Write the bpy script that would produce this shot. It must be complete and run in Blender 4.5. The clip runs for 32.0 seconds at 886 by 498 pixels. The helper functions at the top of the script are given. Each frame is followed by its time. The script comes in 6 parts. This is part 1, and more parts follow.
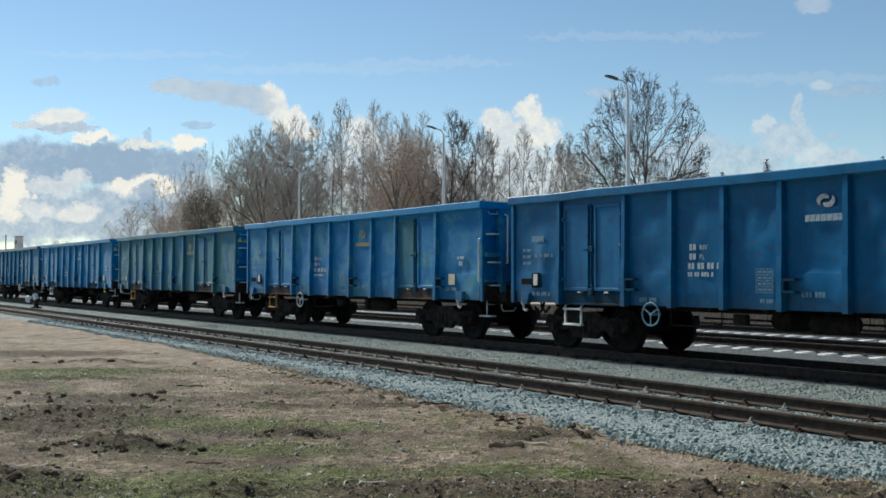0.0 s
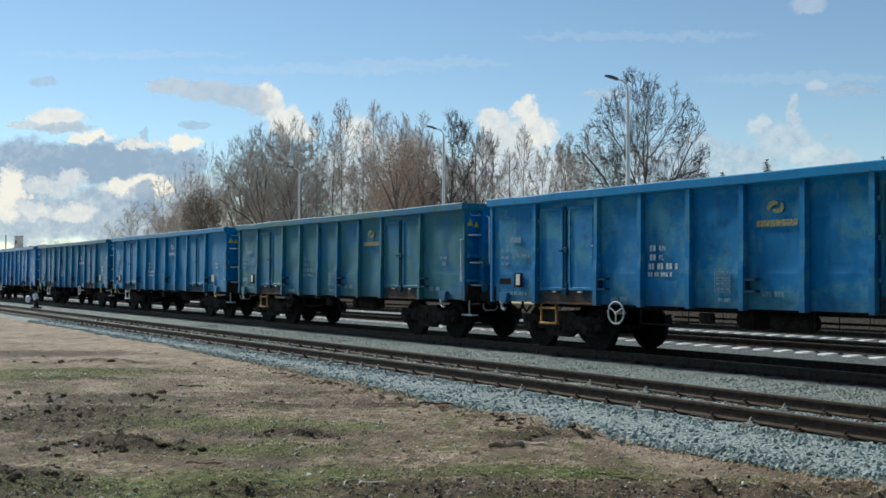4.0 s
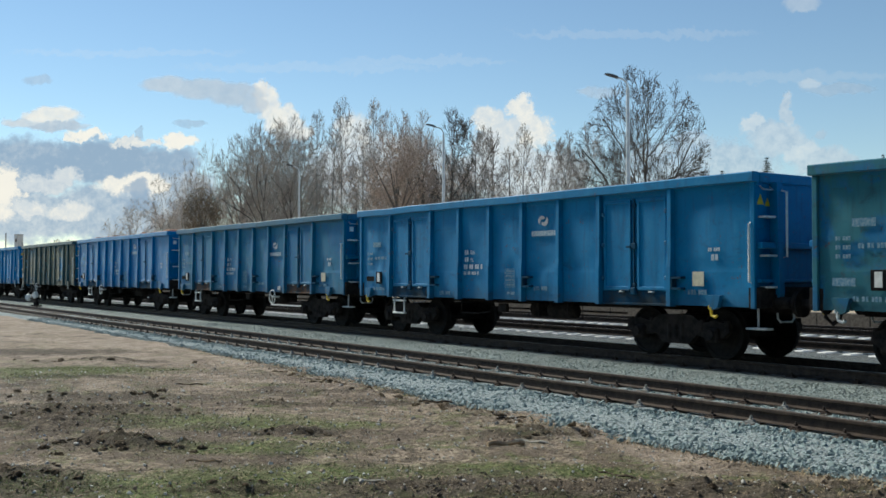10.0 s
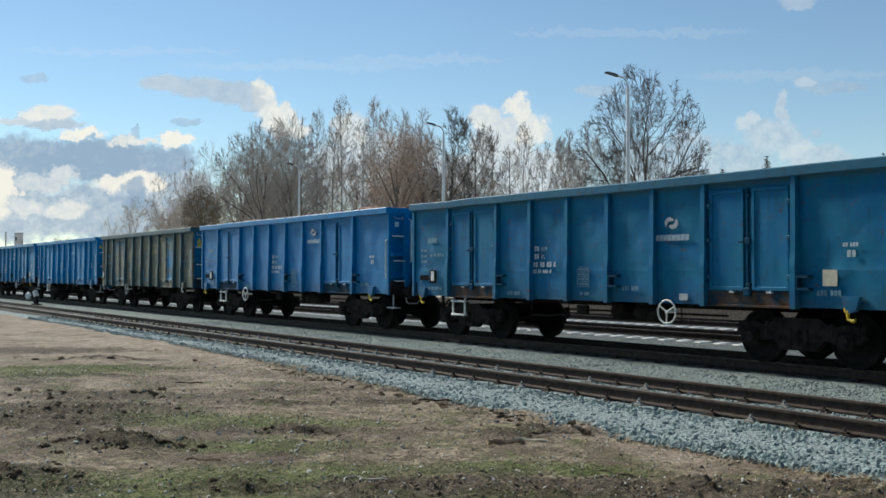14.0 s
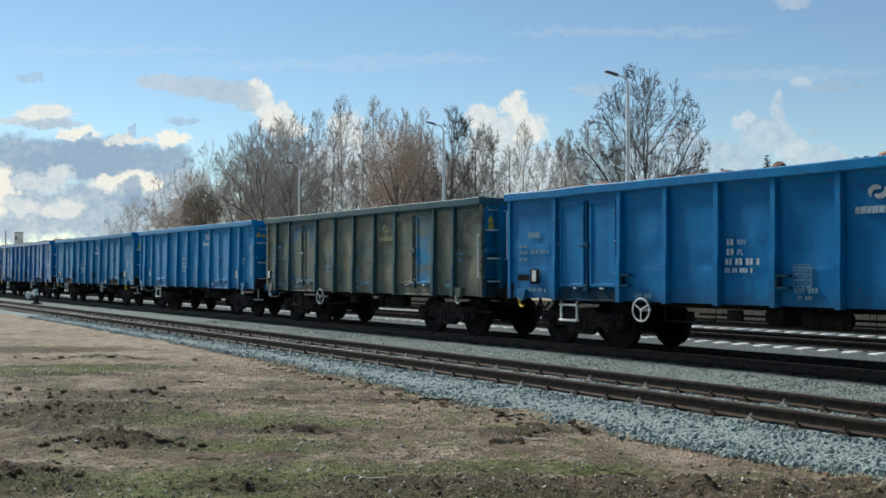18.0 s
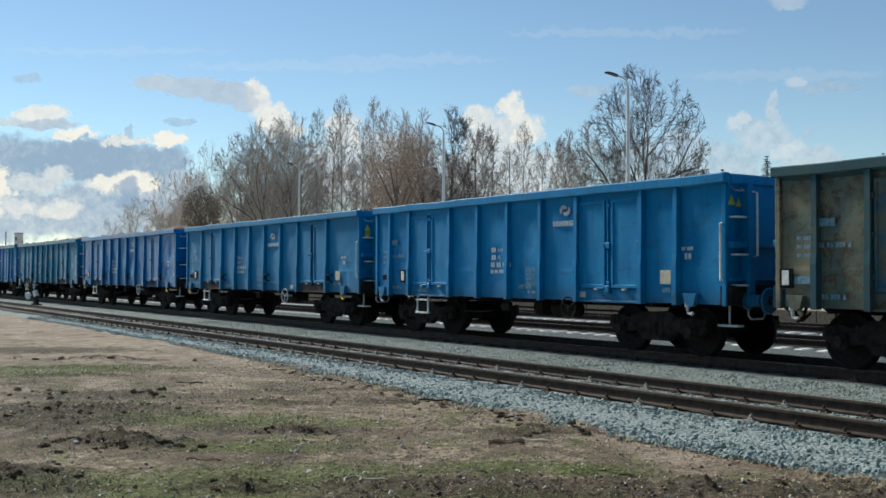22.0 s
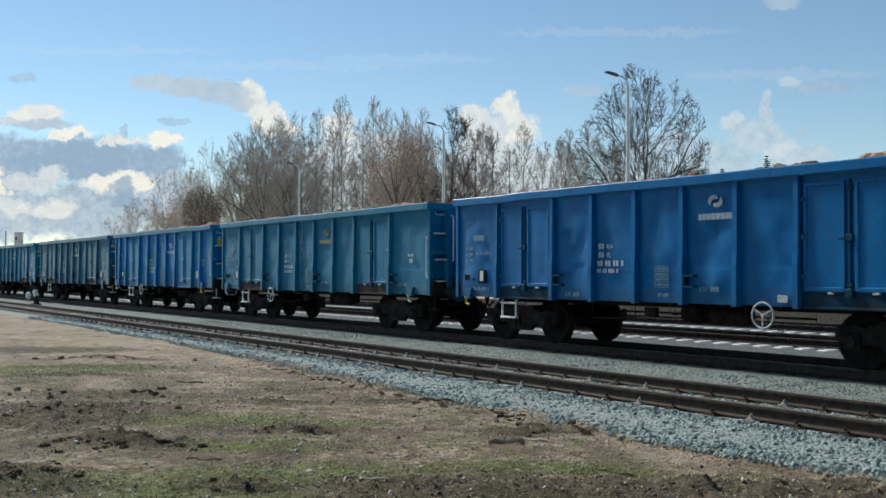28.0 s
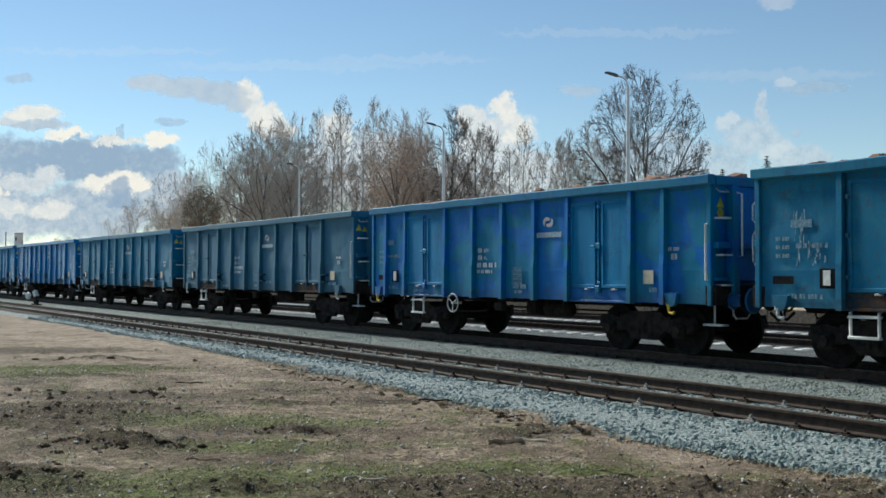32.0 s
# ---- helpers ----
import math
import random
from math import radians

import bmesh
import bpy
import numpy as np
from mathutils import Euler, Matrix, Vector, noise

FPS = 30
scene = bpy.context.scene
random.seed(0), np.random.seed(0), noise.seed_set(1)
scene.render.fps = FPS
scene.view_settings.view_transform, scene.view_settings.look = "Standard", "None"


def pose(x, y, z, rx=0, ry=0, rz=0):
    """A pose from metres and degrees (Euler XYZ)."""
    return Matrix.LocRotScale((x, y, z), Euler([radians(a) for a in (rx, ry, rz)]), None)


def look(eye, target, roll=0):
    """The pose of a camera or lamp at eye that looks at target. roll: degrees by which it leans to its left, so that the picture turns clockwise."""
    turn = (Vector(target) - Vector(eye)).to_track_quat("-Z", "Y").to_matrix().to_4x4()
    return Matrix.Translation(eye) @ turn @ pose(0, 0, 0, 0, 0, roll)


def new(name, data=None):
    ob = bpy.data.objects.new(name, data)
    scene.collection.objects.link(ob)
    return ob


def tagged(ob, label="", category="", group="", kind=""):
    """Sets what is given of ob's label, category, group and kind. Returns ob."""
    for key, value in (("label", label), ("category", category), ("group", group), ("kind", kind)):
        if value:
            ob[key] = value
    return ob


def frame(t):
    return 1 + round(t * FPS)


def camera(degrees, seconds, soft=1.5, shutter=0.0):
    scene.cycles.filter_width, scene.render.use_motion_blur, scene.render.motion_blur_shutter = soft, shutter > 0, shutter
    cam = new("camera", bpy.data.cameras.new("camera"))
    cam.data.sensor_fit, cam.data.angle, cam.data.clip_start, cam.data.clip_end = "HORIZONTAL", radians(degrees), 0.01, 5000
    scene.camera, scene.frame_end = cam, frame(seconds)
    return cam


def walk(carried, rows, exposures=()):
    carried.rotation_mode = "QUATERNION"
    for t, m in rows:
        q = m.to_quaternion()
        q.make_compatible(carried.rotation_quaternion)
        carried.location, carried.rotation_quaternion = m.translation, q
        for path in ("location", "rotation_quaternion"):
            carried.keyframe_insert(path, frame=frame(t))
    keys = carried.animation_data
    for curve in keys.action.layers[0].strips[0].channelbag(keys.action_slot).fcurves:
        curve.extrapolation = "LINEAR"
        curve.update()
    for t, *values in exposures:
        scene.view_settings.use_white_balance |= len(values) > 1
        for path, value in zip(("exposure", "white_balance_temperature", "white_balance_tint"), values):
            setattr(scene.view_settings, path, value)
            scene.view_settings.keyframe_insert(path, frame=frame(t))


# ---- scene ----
cam = camera(47.63, 32.0, soft=1.6)
EYE = Vector((0.0, 0.0, 1.41))


def aim(pitch):
    a, b = radians(55.2), radians(pitch)
    d = Vector((-math.sin(a) * math.cos(b), math.cos(a) * math.cos(b), math.sin(b)))
    return look(EYE, EYE + d, 0.03)


# the camera stands still and only nods by a fraction of a degree
walk(cam, [(t, aim(p)) for t, p in (
    (0, 1.565), (6, 1.565), (6.5, 1.52), (8.5, 1.515), (9, 1.47), (9.5, 1.51), (10, 1.47), (10.5, 1.37), (11, 1.31),
    (11.5, 1.295), (12, 1.275), (12.5, 1.275), (13, 1.295), (13.5, 1.37), (14, 1.385), (17, 1.38), (18, 1.34),
    (18.5, 1.34), (19, 1.37), (22, 1.38), (23, 1.345), (24, 1.37), (30, 1.355), (32, 1.385))],
     exposures=[(0, 0.24, 5950, 2), (32, 0.24, 5950, 2)])

# ---- world and sun ----
SUN_ELEV, SUN_AZ = radians(40), radians(101)   # azimuth counted from +Y towards -X
world = bpy.data.worlds.new("world")
scene.world = world
world.use_nodes = True
wt = world.node_tree
sky = wt.nodes.new("ShaderNodeTexSky")
sky.sky_type = "NISHITA"
sky.sun_disc = False
sky.sun_elevation = SUN_ELEV
sky.sun_rotation = -SUN_AZ
sky.air_density, sky.dust_density, sky.ozone_density = 1.0, 0.0, 0.6
wt.nodes["Background"].inputs["Strength"].default_value = 0.088
wt.links.new(sky.outputs[0], wt.nodes["Background"].inputs["Color"])
sun = new("sun", bpy.data.lights.new("sun", "SUN"))
sun.data.energy, sun.data.angle, sun.data.color = 4.6, radians(12), (1.0, 0.90, 0.76)
SUN_DIR = Vector((-math.sin(SUN_AZ) * math.cos(SUN_ELEV), math.cos(SUN_AZ) * math.cos(SUN_ELEV), math.sin(SUN_ELEV)))
sun.matrix_world = look(SUN_DIR * 50, (0, 0, 0))


# ---- mesh helpers ----
class Geo:
    """Collects vertices and faces of one part."""

    def __init__(self):
        self.v, self.f = [], []

    def add(self, verts, faces):
        n = len(self.v)
        self.v += [tuple(p) for p in verts]
        self.f += [tuple(i + n for i in f) for f in faces]
        return self

    def box(self, x0, x1, y0, y1, z0, z1, c=0.0):
        """A box with chamfered edges of width c."""
        if c <= 0:
            vs = [(x, y, z) for x in (x0, x1) for y in (y0, y1) for z in (z0, z1)]
            return self.add(vs, [(0, 1, 3, 2), (4, 6, 7, 5), (0, 4, 5, 1), (2, 3, 7, 6), (0, 2, 6, 4), (1, 5, 7, 3)])
        bm = bmesh.new()
        bmesh.ops.create_cube(bm, size=1, matrix=Matrix.Translation(((x0 + x1) / 2, (y0 + y1) / 2, (z0 + z1) / 2)) @ Matrix.Diagonal((x1 - x0, y1 - y0, z1 - z0, 1)))
        bmesh.ops.bevel(bm, geom=bm.edges[:], offset=c, segments=1, affect="EDGES")
        bm.verts.ensure_lookup_table()
        self.add([v.co[:] for v in bm.verts], [[v.index for v in f.verts] for f in bm.faces])
        bm.free()
        return self

    def tube(self, a, b, r0, r1=None, n=10, caps=True):
        a, b = Vector(a), Vector(b)
        r1 = r0 if r1 is None else r1
        d = (b - a).normalized()
        u = d.orthogonal().normalized()
        w = d.cross(u)
        vs = []
        for p, r in ((a, r0), (b, r1)):
            for i in range(n):
                t = 2 * math.pi * i / n
                vs.append(p + (u * math.cos(t) + w * math.sin(t)) * r)
        fs = [(i, (i + 1) % n, n + (i + 1) % n, n + i) for i in range(n)]
        if caps:
            fs += [tuple(range(n - 1, -1, -1)), tuple(range(n, 2 * n))]
        return self.add(vs, fs)

    def pipe(self, pts, r, n=8):
        """A bent rod through the points."""
        pts = [Vector(p) for p in pts]
        vs, fs = [], []
        for k, p in enumerate(pts):
            d = (pts[min(k + 1, len(pts) - 1)] - pts[max(k - 1, 0)]).normalized()
            u = d.cross(Vector((0.31, 0.17, 0.93))).normalized()
            w = d.cross(u)
            vs += [p + (u * math.cos(2 * math.pi * i / n) + w * math.sin(2 * math.pi * i / n)) * r for i in range(n)]
        for k in range(len(pts) - 1):
            fs += [(k * n + i, k * n + (i + 1) % n, k * n + n + (i + 1) % n, k * n + n + i) for i in range(n)]
        fs += [tuple(range(n - 1, -1, -1)), tuple(range((len(pts) - 1) * n, len(pts) * n))]
        return self.add(vs, fs)

    def prism(self, outline, y0, y1):
        """An outline in x and z, drawn out along y."""
        n = len(outline)
        vs = [(x, y0, z) for x, z in outline] + [(x, y1, z) for x, z in outline]
        fs = [(i, (i + 1) % n, n + (i + 1) % n, n + i) for i in range(n)]
        return self.add(vs, fs + [tuple(range(n - 1, -1, -1)), tuple(range(n, 2 * n))])

    def lathe(self, profile, origin, axis="y", n=28):
        """A profile of (radius, height) turned about an axis through origin."""
        vs, fs = [], []
        for r, h in profile:
            for i in range(n):
                t = 2 * math.pi * i / n
                c, s = r * math.cos(t), r * math.sin(t)
                p = {"y": (c, h, s), "x": (h, c, s), "z": (c, s, h)}[axis]
                vs.append((p[0] + origin[0], p[1] + origin[1], p[2] + origin[2]))
        for k in range(len(profile) - 1):
            fs += [(k * n + i, k * n + (i + 1) % n, k * n + n + (i + 1) % n, k * n + n + i) for i in range(n)]
        return self.add(vs, fs)

    def mesh(self, name, smooth=0):
        me = bpy.data.meshes.new(name)
        me.from_pydata(self.v, [], self.f)
        bm = bmesh.new()
        bm.from_mesh(me)
        bmesh.ops.recalc_face_normals(bm, faces=bm.faces[:])
        bm.to_mesh(me)
        bm.free()
        if smooth:
            me.shade_smooth()
            me.set_sharp_from_angle(angle=radians(smooth))
        return me


def place(name, me, mat, parent=None, label="", m=None):
    """One object on a mesh, with a material of its own."""
    ob = new(name, me)
    if not me.materials:
        me.materials.append(mat)
    if me.materials[0] != mat:
        ob.material_slots[0].link = "OBJECT"
        ob.material_slots[0].material = mat
    ob.parent = parent
    if m is not None:
        ob.matrix_basis = m
    if label:
        ob["label"] = label
    return ob


def part(name, geo, mat, parent, label="", m=None, smooth=30):
    return place(name, geo.mesh(name, smooth), mat, parent, label, m)


# ---- materials ----
class Mat:
    """Small builder for node materials."""

    def __init__(self, name):
        self.m = bpy.data.materials.new(name)
        self.m.use_nodes = True
        self.t = self.m.node_tree
        self.b = self.t.nodes["Principled BSDF"]
        self.co = self.t.nodes.new("ShaderNodeTexCoord").outputs["Object"]

    def node(self, kind):
        return self.t.nodes.new(kind)

    def put(self, sock, val):
        if hasattr(val, "is_linked"):
            self.t.links.new(val, sock)
        elif isinstance(val, tuple) and len(val) == 3 and sock.type == "RGBA":
            sock.default_value = (*val, 1)
        else:
            sock.default_value = val

    def noise(self, scale, detail=4, rough=0.55, dist=0.0, co=None, stretch=None, shift=(0, 0, 0)):
        n = self.node("ShaderNodeTexNoise")
        co = co or self.co
        if stretch or shift != (0, 0, 0):
            mp = self.node("ShaderNodeMapping")
            self.put(mp.inputs["Vector"], co)
            mp.inputs["Scale"].default_value = stretch or (1, 1, 1)
            mp.inputs["Location"].default_value = shift
            co = mp.outputs[0]
        self.put(n.inputs["Vector"], co)
        for k, val in (("Scale", scale), ("Detail", detail), ("Roughness", rough), ("Distortion", dist)):
            n.inputs[k].default_value = val
        return n.outputs["Fac"]

    def cells(self, scale, co=None, feature="F1", out="Distance"):
        n = self.node("ShaderNodeTexVoronoi")
        n.feature = feature
        self.put(n.inputs["Vector"], co or self.co)
        n.inputs["Scale"].default_value = scale
        return n.outputs[out]

    def ramp(self, fac, lo, hi, a=0.0, b=1.0):
        n = self.node("ShaderNodeMapRange")
        n.interpolation_type = "SMOOTHSTEP"
        self.put(n.inputs["Value"], fac)
        for i, val in enumerate((lo, hi, a, b)):
            n.inputs[i + 1].default_value = val
        return n.outputs[0]

    def math(self, op, a, b=0.0):
        n = self.node("ShaderNodeMath")
        n.operation = op
        self.put(n.inputs[0], a)
        self.put(n.inputs[1], b)
        return n.outputs[0]

    def mix(self, fac, a, b):
        n = self.node("ShaderNodeMix")
        n.data_type = "RGBA"
        self.put(n.inputs[0], fac)
        self.put(n.inputs[6], a)
        self.put(n.inputs[7], b)
        return n.outputs[2]

    def random(self):
        return self.node("ShaderNodeObjectInfo").outputs["Random"]

    def island(self):
        return self.node("ShaderNodeNewGeometry").outputs["Random Per Island"]

    def xyz(self, co=None):
        n = self.node("ShaderNodeSeparateXYZ")
        self.put(n.inputs[0], co or self.co)
        return n.outputs

    def done(self, colour, rough=0.7, metal=0.0, bump=None, depth=0.02, spec=None, dust=0.0):
        self.put(self.b.inputs["Base Color"], colour)
        self.put(self.b.inputs["Roughness"], rough)
        self.put(self.b.inputs["Metallic"], metal)
        if spec is not None:
            self.b.inputs["Specular IOR Level"].default_value = spec
        if dust:
            # a film of dust, which pales what is seen at a slant
            self.b.inputs["Sheen Weight"].default_value = dust
            self.b.inputs["Sheen Roughness"].default_value = 0.45
            self.b.inputs["Sheen Tint"].default_value = (0.80, 0.80, 0.78, 1)
        if bump is not None:
            n = self.node("ShaderNodeBump")
            n.inputs["Distance"].default_value = depth
            n.inputs["Strength"].default_value = 1.0
            self.put(n.inputs["Height"], bump)
            self.t.links.new(n.outputs[0], self.b.inputs["Normal"])
        return self.m


def simple(name, a, b, scale=8, rough=0.7, metal=0.0, depth=0.0, detail=5, spec=0.25):
    k = Mat(name)
    n = k.noise(scale, detail)
    fine = k.noise(scale * 7, 3)
    fac = k.ramp(k.math("ADD", n, k.math("MULTIPLY", k.math("SUBTRACT", fine, 0.5), 0.5)), 0.3, 0.7)
    return k.done(k.mix(fac, a, b), rough, metal, fine if depth else None, depth, spec)


# plain surfaces
RUST = simple("rail_rust", (0.034, 0.025, 0.020), (0.074, 0.053, 0.041), 9, 0.75, 0.1, 0.002)
RAIL_TOP = simple("rail_head", (0.14, 0.115, 0.095), (0.21, 0.18, 0.155), 6, 0.5, 0.5)
CONCRETE = simple("concrete", (0.34, 0.33, 0.31), (0.50, 0.49, 0.46), 7, 0.9, 0, 0.003)
PALE_CONCRETE = simple("pale_concrete", (0.55, 0.54, 0.51), (0.72, 0.71, 0.68), 5, 0.9, 0, 0.003)
OLD_TIMBER = simple("old_timber", (0.09, 0.075, 0.06), (0.16, 0.14, 0.115), 10, 0.9, 0, 0.004)
FRAME = simple("dark_underframe", (0.014, 0.013, 0.013), (0.038, 0.032, 0.029), 6, 0.9, 0.0, 0.003, spec=0.08)
WHEEL = simple("wheel_steel", (0.010, 0.010, 0.010), (0.022, 0.020, 0.019), 9, 0.8, 0.0, spec=0.1)
WHITE = simple("white_paint", (0.60, 0.60, 0.57), (0.80, 0.80, 0.77), 9, 0.55)
DIRTY_WHITE = simple("dirty_white", (0.34, 0.36, 0.37), (0.58, 0.60, 0.60), 14, 0.7)
FAINT_WHITE = simple("worn_stencil_white", (0.26, 0.36, 0.43), (0.62, 0.66, 0.68), 30, 0.75, spec=0.1)
NAME_PAINT = simple("worn_name_paint", (0.24, 0.34, 0.42), (0.50, 0.56, 0.60), 25, 0.75, spec=0.1)
FADED_MARK = simple("faded_marking", (0.05, 0.17, 0.27), (0.24, 0.34, 0.40), 22, 0.75)
YELLOW = simple("yellow_paint", (0.55, 0.36, 0.02), (0.75, 0.52, 0.04), 9, 0.5)
ORANGE = simple("rusty_orange", (0.30, 0.15, 0.04), (0.45, 0.26, 0.08), 9, 0.7)
FAINT_YELLOW = simple("faded_yellow_marking", (0.12, 0.15, 0.10), (0.42, 0.37, 0.20), 25, 0.75, spec=0.1)
CREAM = simple("cream_paint", (0.52, 0.48, 0.36), (0.68, 0.62, 0.46), 12, 0.6)
BLACK = simple("black_paint", (0.008, 0.008, 0.009), (0.02, 0.02, 0.021), 9, 0.8, spec=0.05)
GALV = simple("galvanised_steel", (0.72, 0.73, 0.73), (0.84, 0.85, 0.85), 4, 0.5, 0.0)
LAMP_GREY = simple("lamp_grey", (0.10, 0.10, 0.11), (0.16, 0.16, 0.17), 5, 0.5, 0.3)


# ---- ground ----
def interp(x, xs, ys):
    return float(np.interp(x, xs, ys))


def shoulder_edge(x):
    """The front edge of the stone shoulder, nearer to the camera where it has spread."""
    return interp(x, (-90, -50, -27, -19, -12.3, -9.3, -7.2, -5, 0, 8), (10.3, 9.95, 9.6, 9.2, 8.72, 8.40, 8.48, 8.56, 8.6, 8.6)) \
        + 0.16 * noise.noise((x * 0.9, 3.1, 0)) + 0.07 * noise.noise((x * 3.1, 7.7, 0))


def siding_y(x):
    """The near rail of the siding, which draws away a little to the left."""
    return 10.50 - 0.0083 * x


TRAIN_Y, THIRD_Y, FOURTH_Y, RAIL_Z = 15.41, 21.05, 26.3, -0.13


def soil_height(x, y):
    n = noise.fractal(Vector((x * 0.35, y * 0.35, 0)), 1.0, 2.0, 4)
    z = -0.50 + 0.035 * n
    near = max(0.0, 1 - max(abs(x + 9), abs(y - 5) * 1.2) / 14)
    if near > 0:
        z += near * (0.035 * noise.noise((x * 2.1, y * 2.1, 4)) + 0.02 * noise.noise((x * 7, y * 7, 1)))
        # torn-up clods of turf
        for cx, cy, w, h in CLODS:
            d = ((x - cx) / w) ** 2 + ((y - cy) / w) ** 2
            if d < 4:
                z += 1.25 * h * math.exp(-1.6 * d) * (0.55 + 0.9 * abs(noise.noise((x * 9, y * 9, 2)) + noise.noise((x * 19, y * 19, 8)) * 0.6))
        # churned soil in the dark patches
        rough = 0.0
        for cx, cy, a, b in DARK:
            dx, dy = x - cx, y - cy
            u, v = (dx * 0.62 + dy * 0.78) / a, (dy * 0.62 - dx * 0.78) / b
            rough = max(rough, 1.25 - u * u - v * v)
        if rough > 0:
            z += min(rough, 1.0) * (0.075 * abs(noise.noise((x * 4.5, y * 4.5, 6))) + 0.05 * noise.noise((x * 10, y * 10, 3)))
    if y > 12:
        z = min(z, -0.48)
    return z


CLODS = [(-11.4, 3.50, 0.34, 0.11), (-11.0, 3.65, 0.24, 0.09), (-11.75, 3.3, 0.22, 0.08), (-10.3, 2.15, 0.35, 0.07), (-8.95, 8.2, 0.26, 0.10), (-9.35, 7.85, 0.18, 0.05),
         (-14.4, 3.6, 0.55, 0.06), (-13.5, 6.4, 0.32, 0.04), (-11.0, 5.45, 0.35, 0.05), (-13.8, 7.8, 0.35, 0.04), (-12.2, 8.2, 0.35, 0.05), (-8.4, 3.65, 0.25, 0.05), (-6.3, 7.3, 0.3, 0.05),
         (-22.6, 6.5, 0.8, 0.06), (-16.0, 4.4, 0.4, 0.05), (-7.0, 5.4, 0.3, 0.05), (-6.0, 6.9, 0.35, 0.06), (-5.6, 7.4, 0.3, 0.06), (-13.2, 3.0, 0.3, 0.06), (-15.2, 4.0, 0.35, 0.05), (-9.0, 3.9, 0.25, 0.05)]
# patches of the ground: x, y, half lengths across and along
DARK = [(-11.4, 3.45, 0.9, 0.40), (-10.2, 2.1, 0.8, 0.5), (-14.4, 3.7, 1.7, 0.9), (-26.5, 5.6, 3.0, 1.0), (-22.6, 6.5, 1.6, 0.28), (-13.6, 6.4, 0.8, 0.3), (-7.3, 5.1, 0.9, 0.7),
        (-5.6, 7.4, 1.5, 0.55), (-9.2, 7.75, 0.9, 0.3), (-8.4, 3.6, 0.6, 0.3), (-11.0, 5.5, 0.9, 0.22), (-12.6, 8.15, 1.0, 0.22),
        (-13.6, 3.3, 1.3, 0.8), (-16.0, 4.6, 1.6, 0.7), (-14.2, 8.35, 1.5, 0.16), (-6.7, 5.9, 1.0, 0.45), (-6.0, 7.0, 0.8, 0.4), (-5.4, 8.0, 0.6, 0.3), (-6.9, 5.3, 0.9, 0.3), (-5.7, 7.3, 1.3, 0.4), (-6.4, 6.3, 2.0, 0.6), (-9.5, 2.1, 0.9, 0.35), (-7.9, 4.7, 0.7, 0.3), (-10.8, 8.4, 0.6, 0.18), (-5.9, 6.4, 1.9, 0.9), (-7.0, 4.6, 1.0, 0.5), (-19.5, 5.0, 1.2, 0.25)]
GREEN = [(-12.4, 5.05, 1.2, 0.5), (-9.0, 3.05, 1.2, 0.5), (-21.0, 4.8, 1.8, 0.6), (-20.6, 6.0, 1.5, 0.35), (-8.7, 4.5, 0.9, 0.4), (-11.2, 6.2, 0.6, 0.25), (-9.6, 2.3, 0.5, 0.3), (-8.5, 3.2, 1.0, 0.3), (-10.4, 4.6, 0.9, 0.35), (-19.9, 4.6, 1.0, 0.35), (-7.6, 6.3, 1.0, 0.25), (-6.6, 5.2, 0.8, 0.3)]


def in_patch(rng, patches):
    """A random spot in one of the patches, larger ones more often."""
    w = [a * b for _, _, a, b in patches]
    cx, cy, a, b = rng.choices(patches, w)[0]
    r, t = math.sqrt(rng.random()) * 1.15 + abs(rng.gauss(0, 0.35)), rng.uniform(0, 6.283)
    u, v = a * r * math.cos(t), b * r * math.sin(t)
    return cx + u * 0.62 - v * 0.78, cy + u * 0.78 + v * 0.62


def axis(points):
    out = []
    for a, b, step in points:
        out += list(np.arange(a, b, step))
    return out + [points[-1][1]]


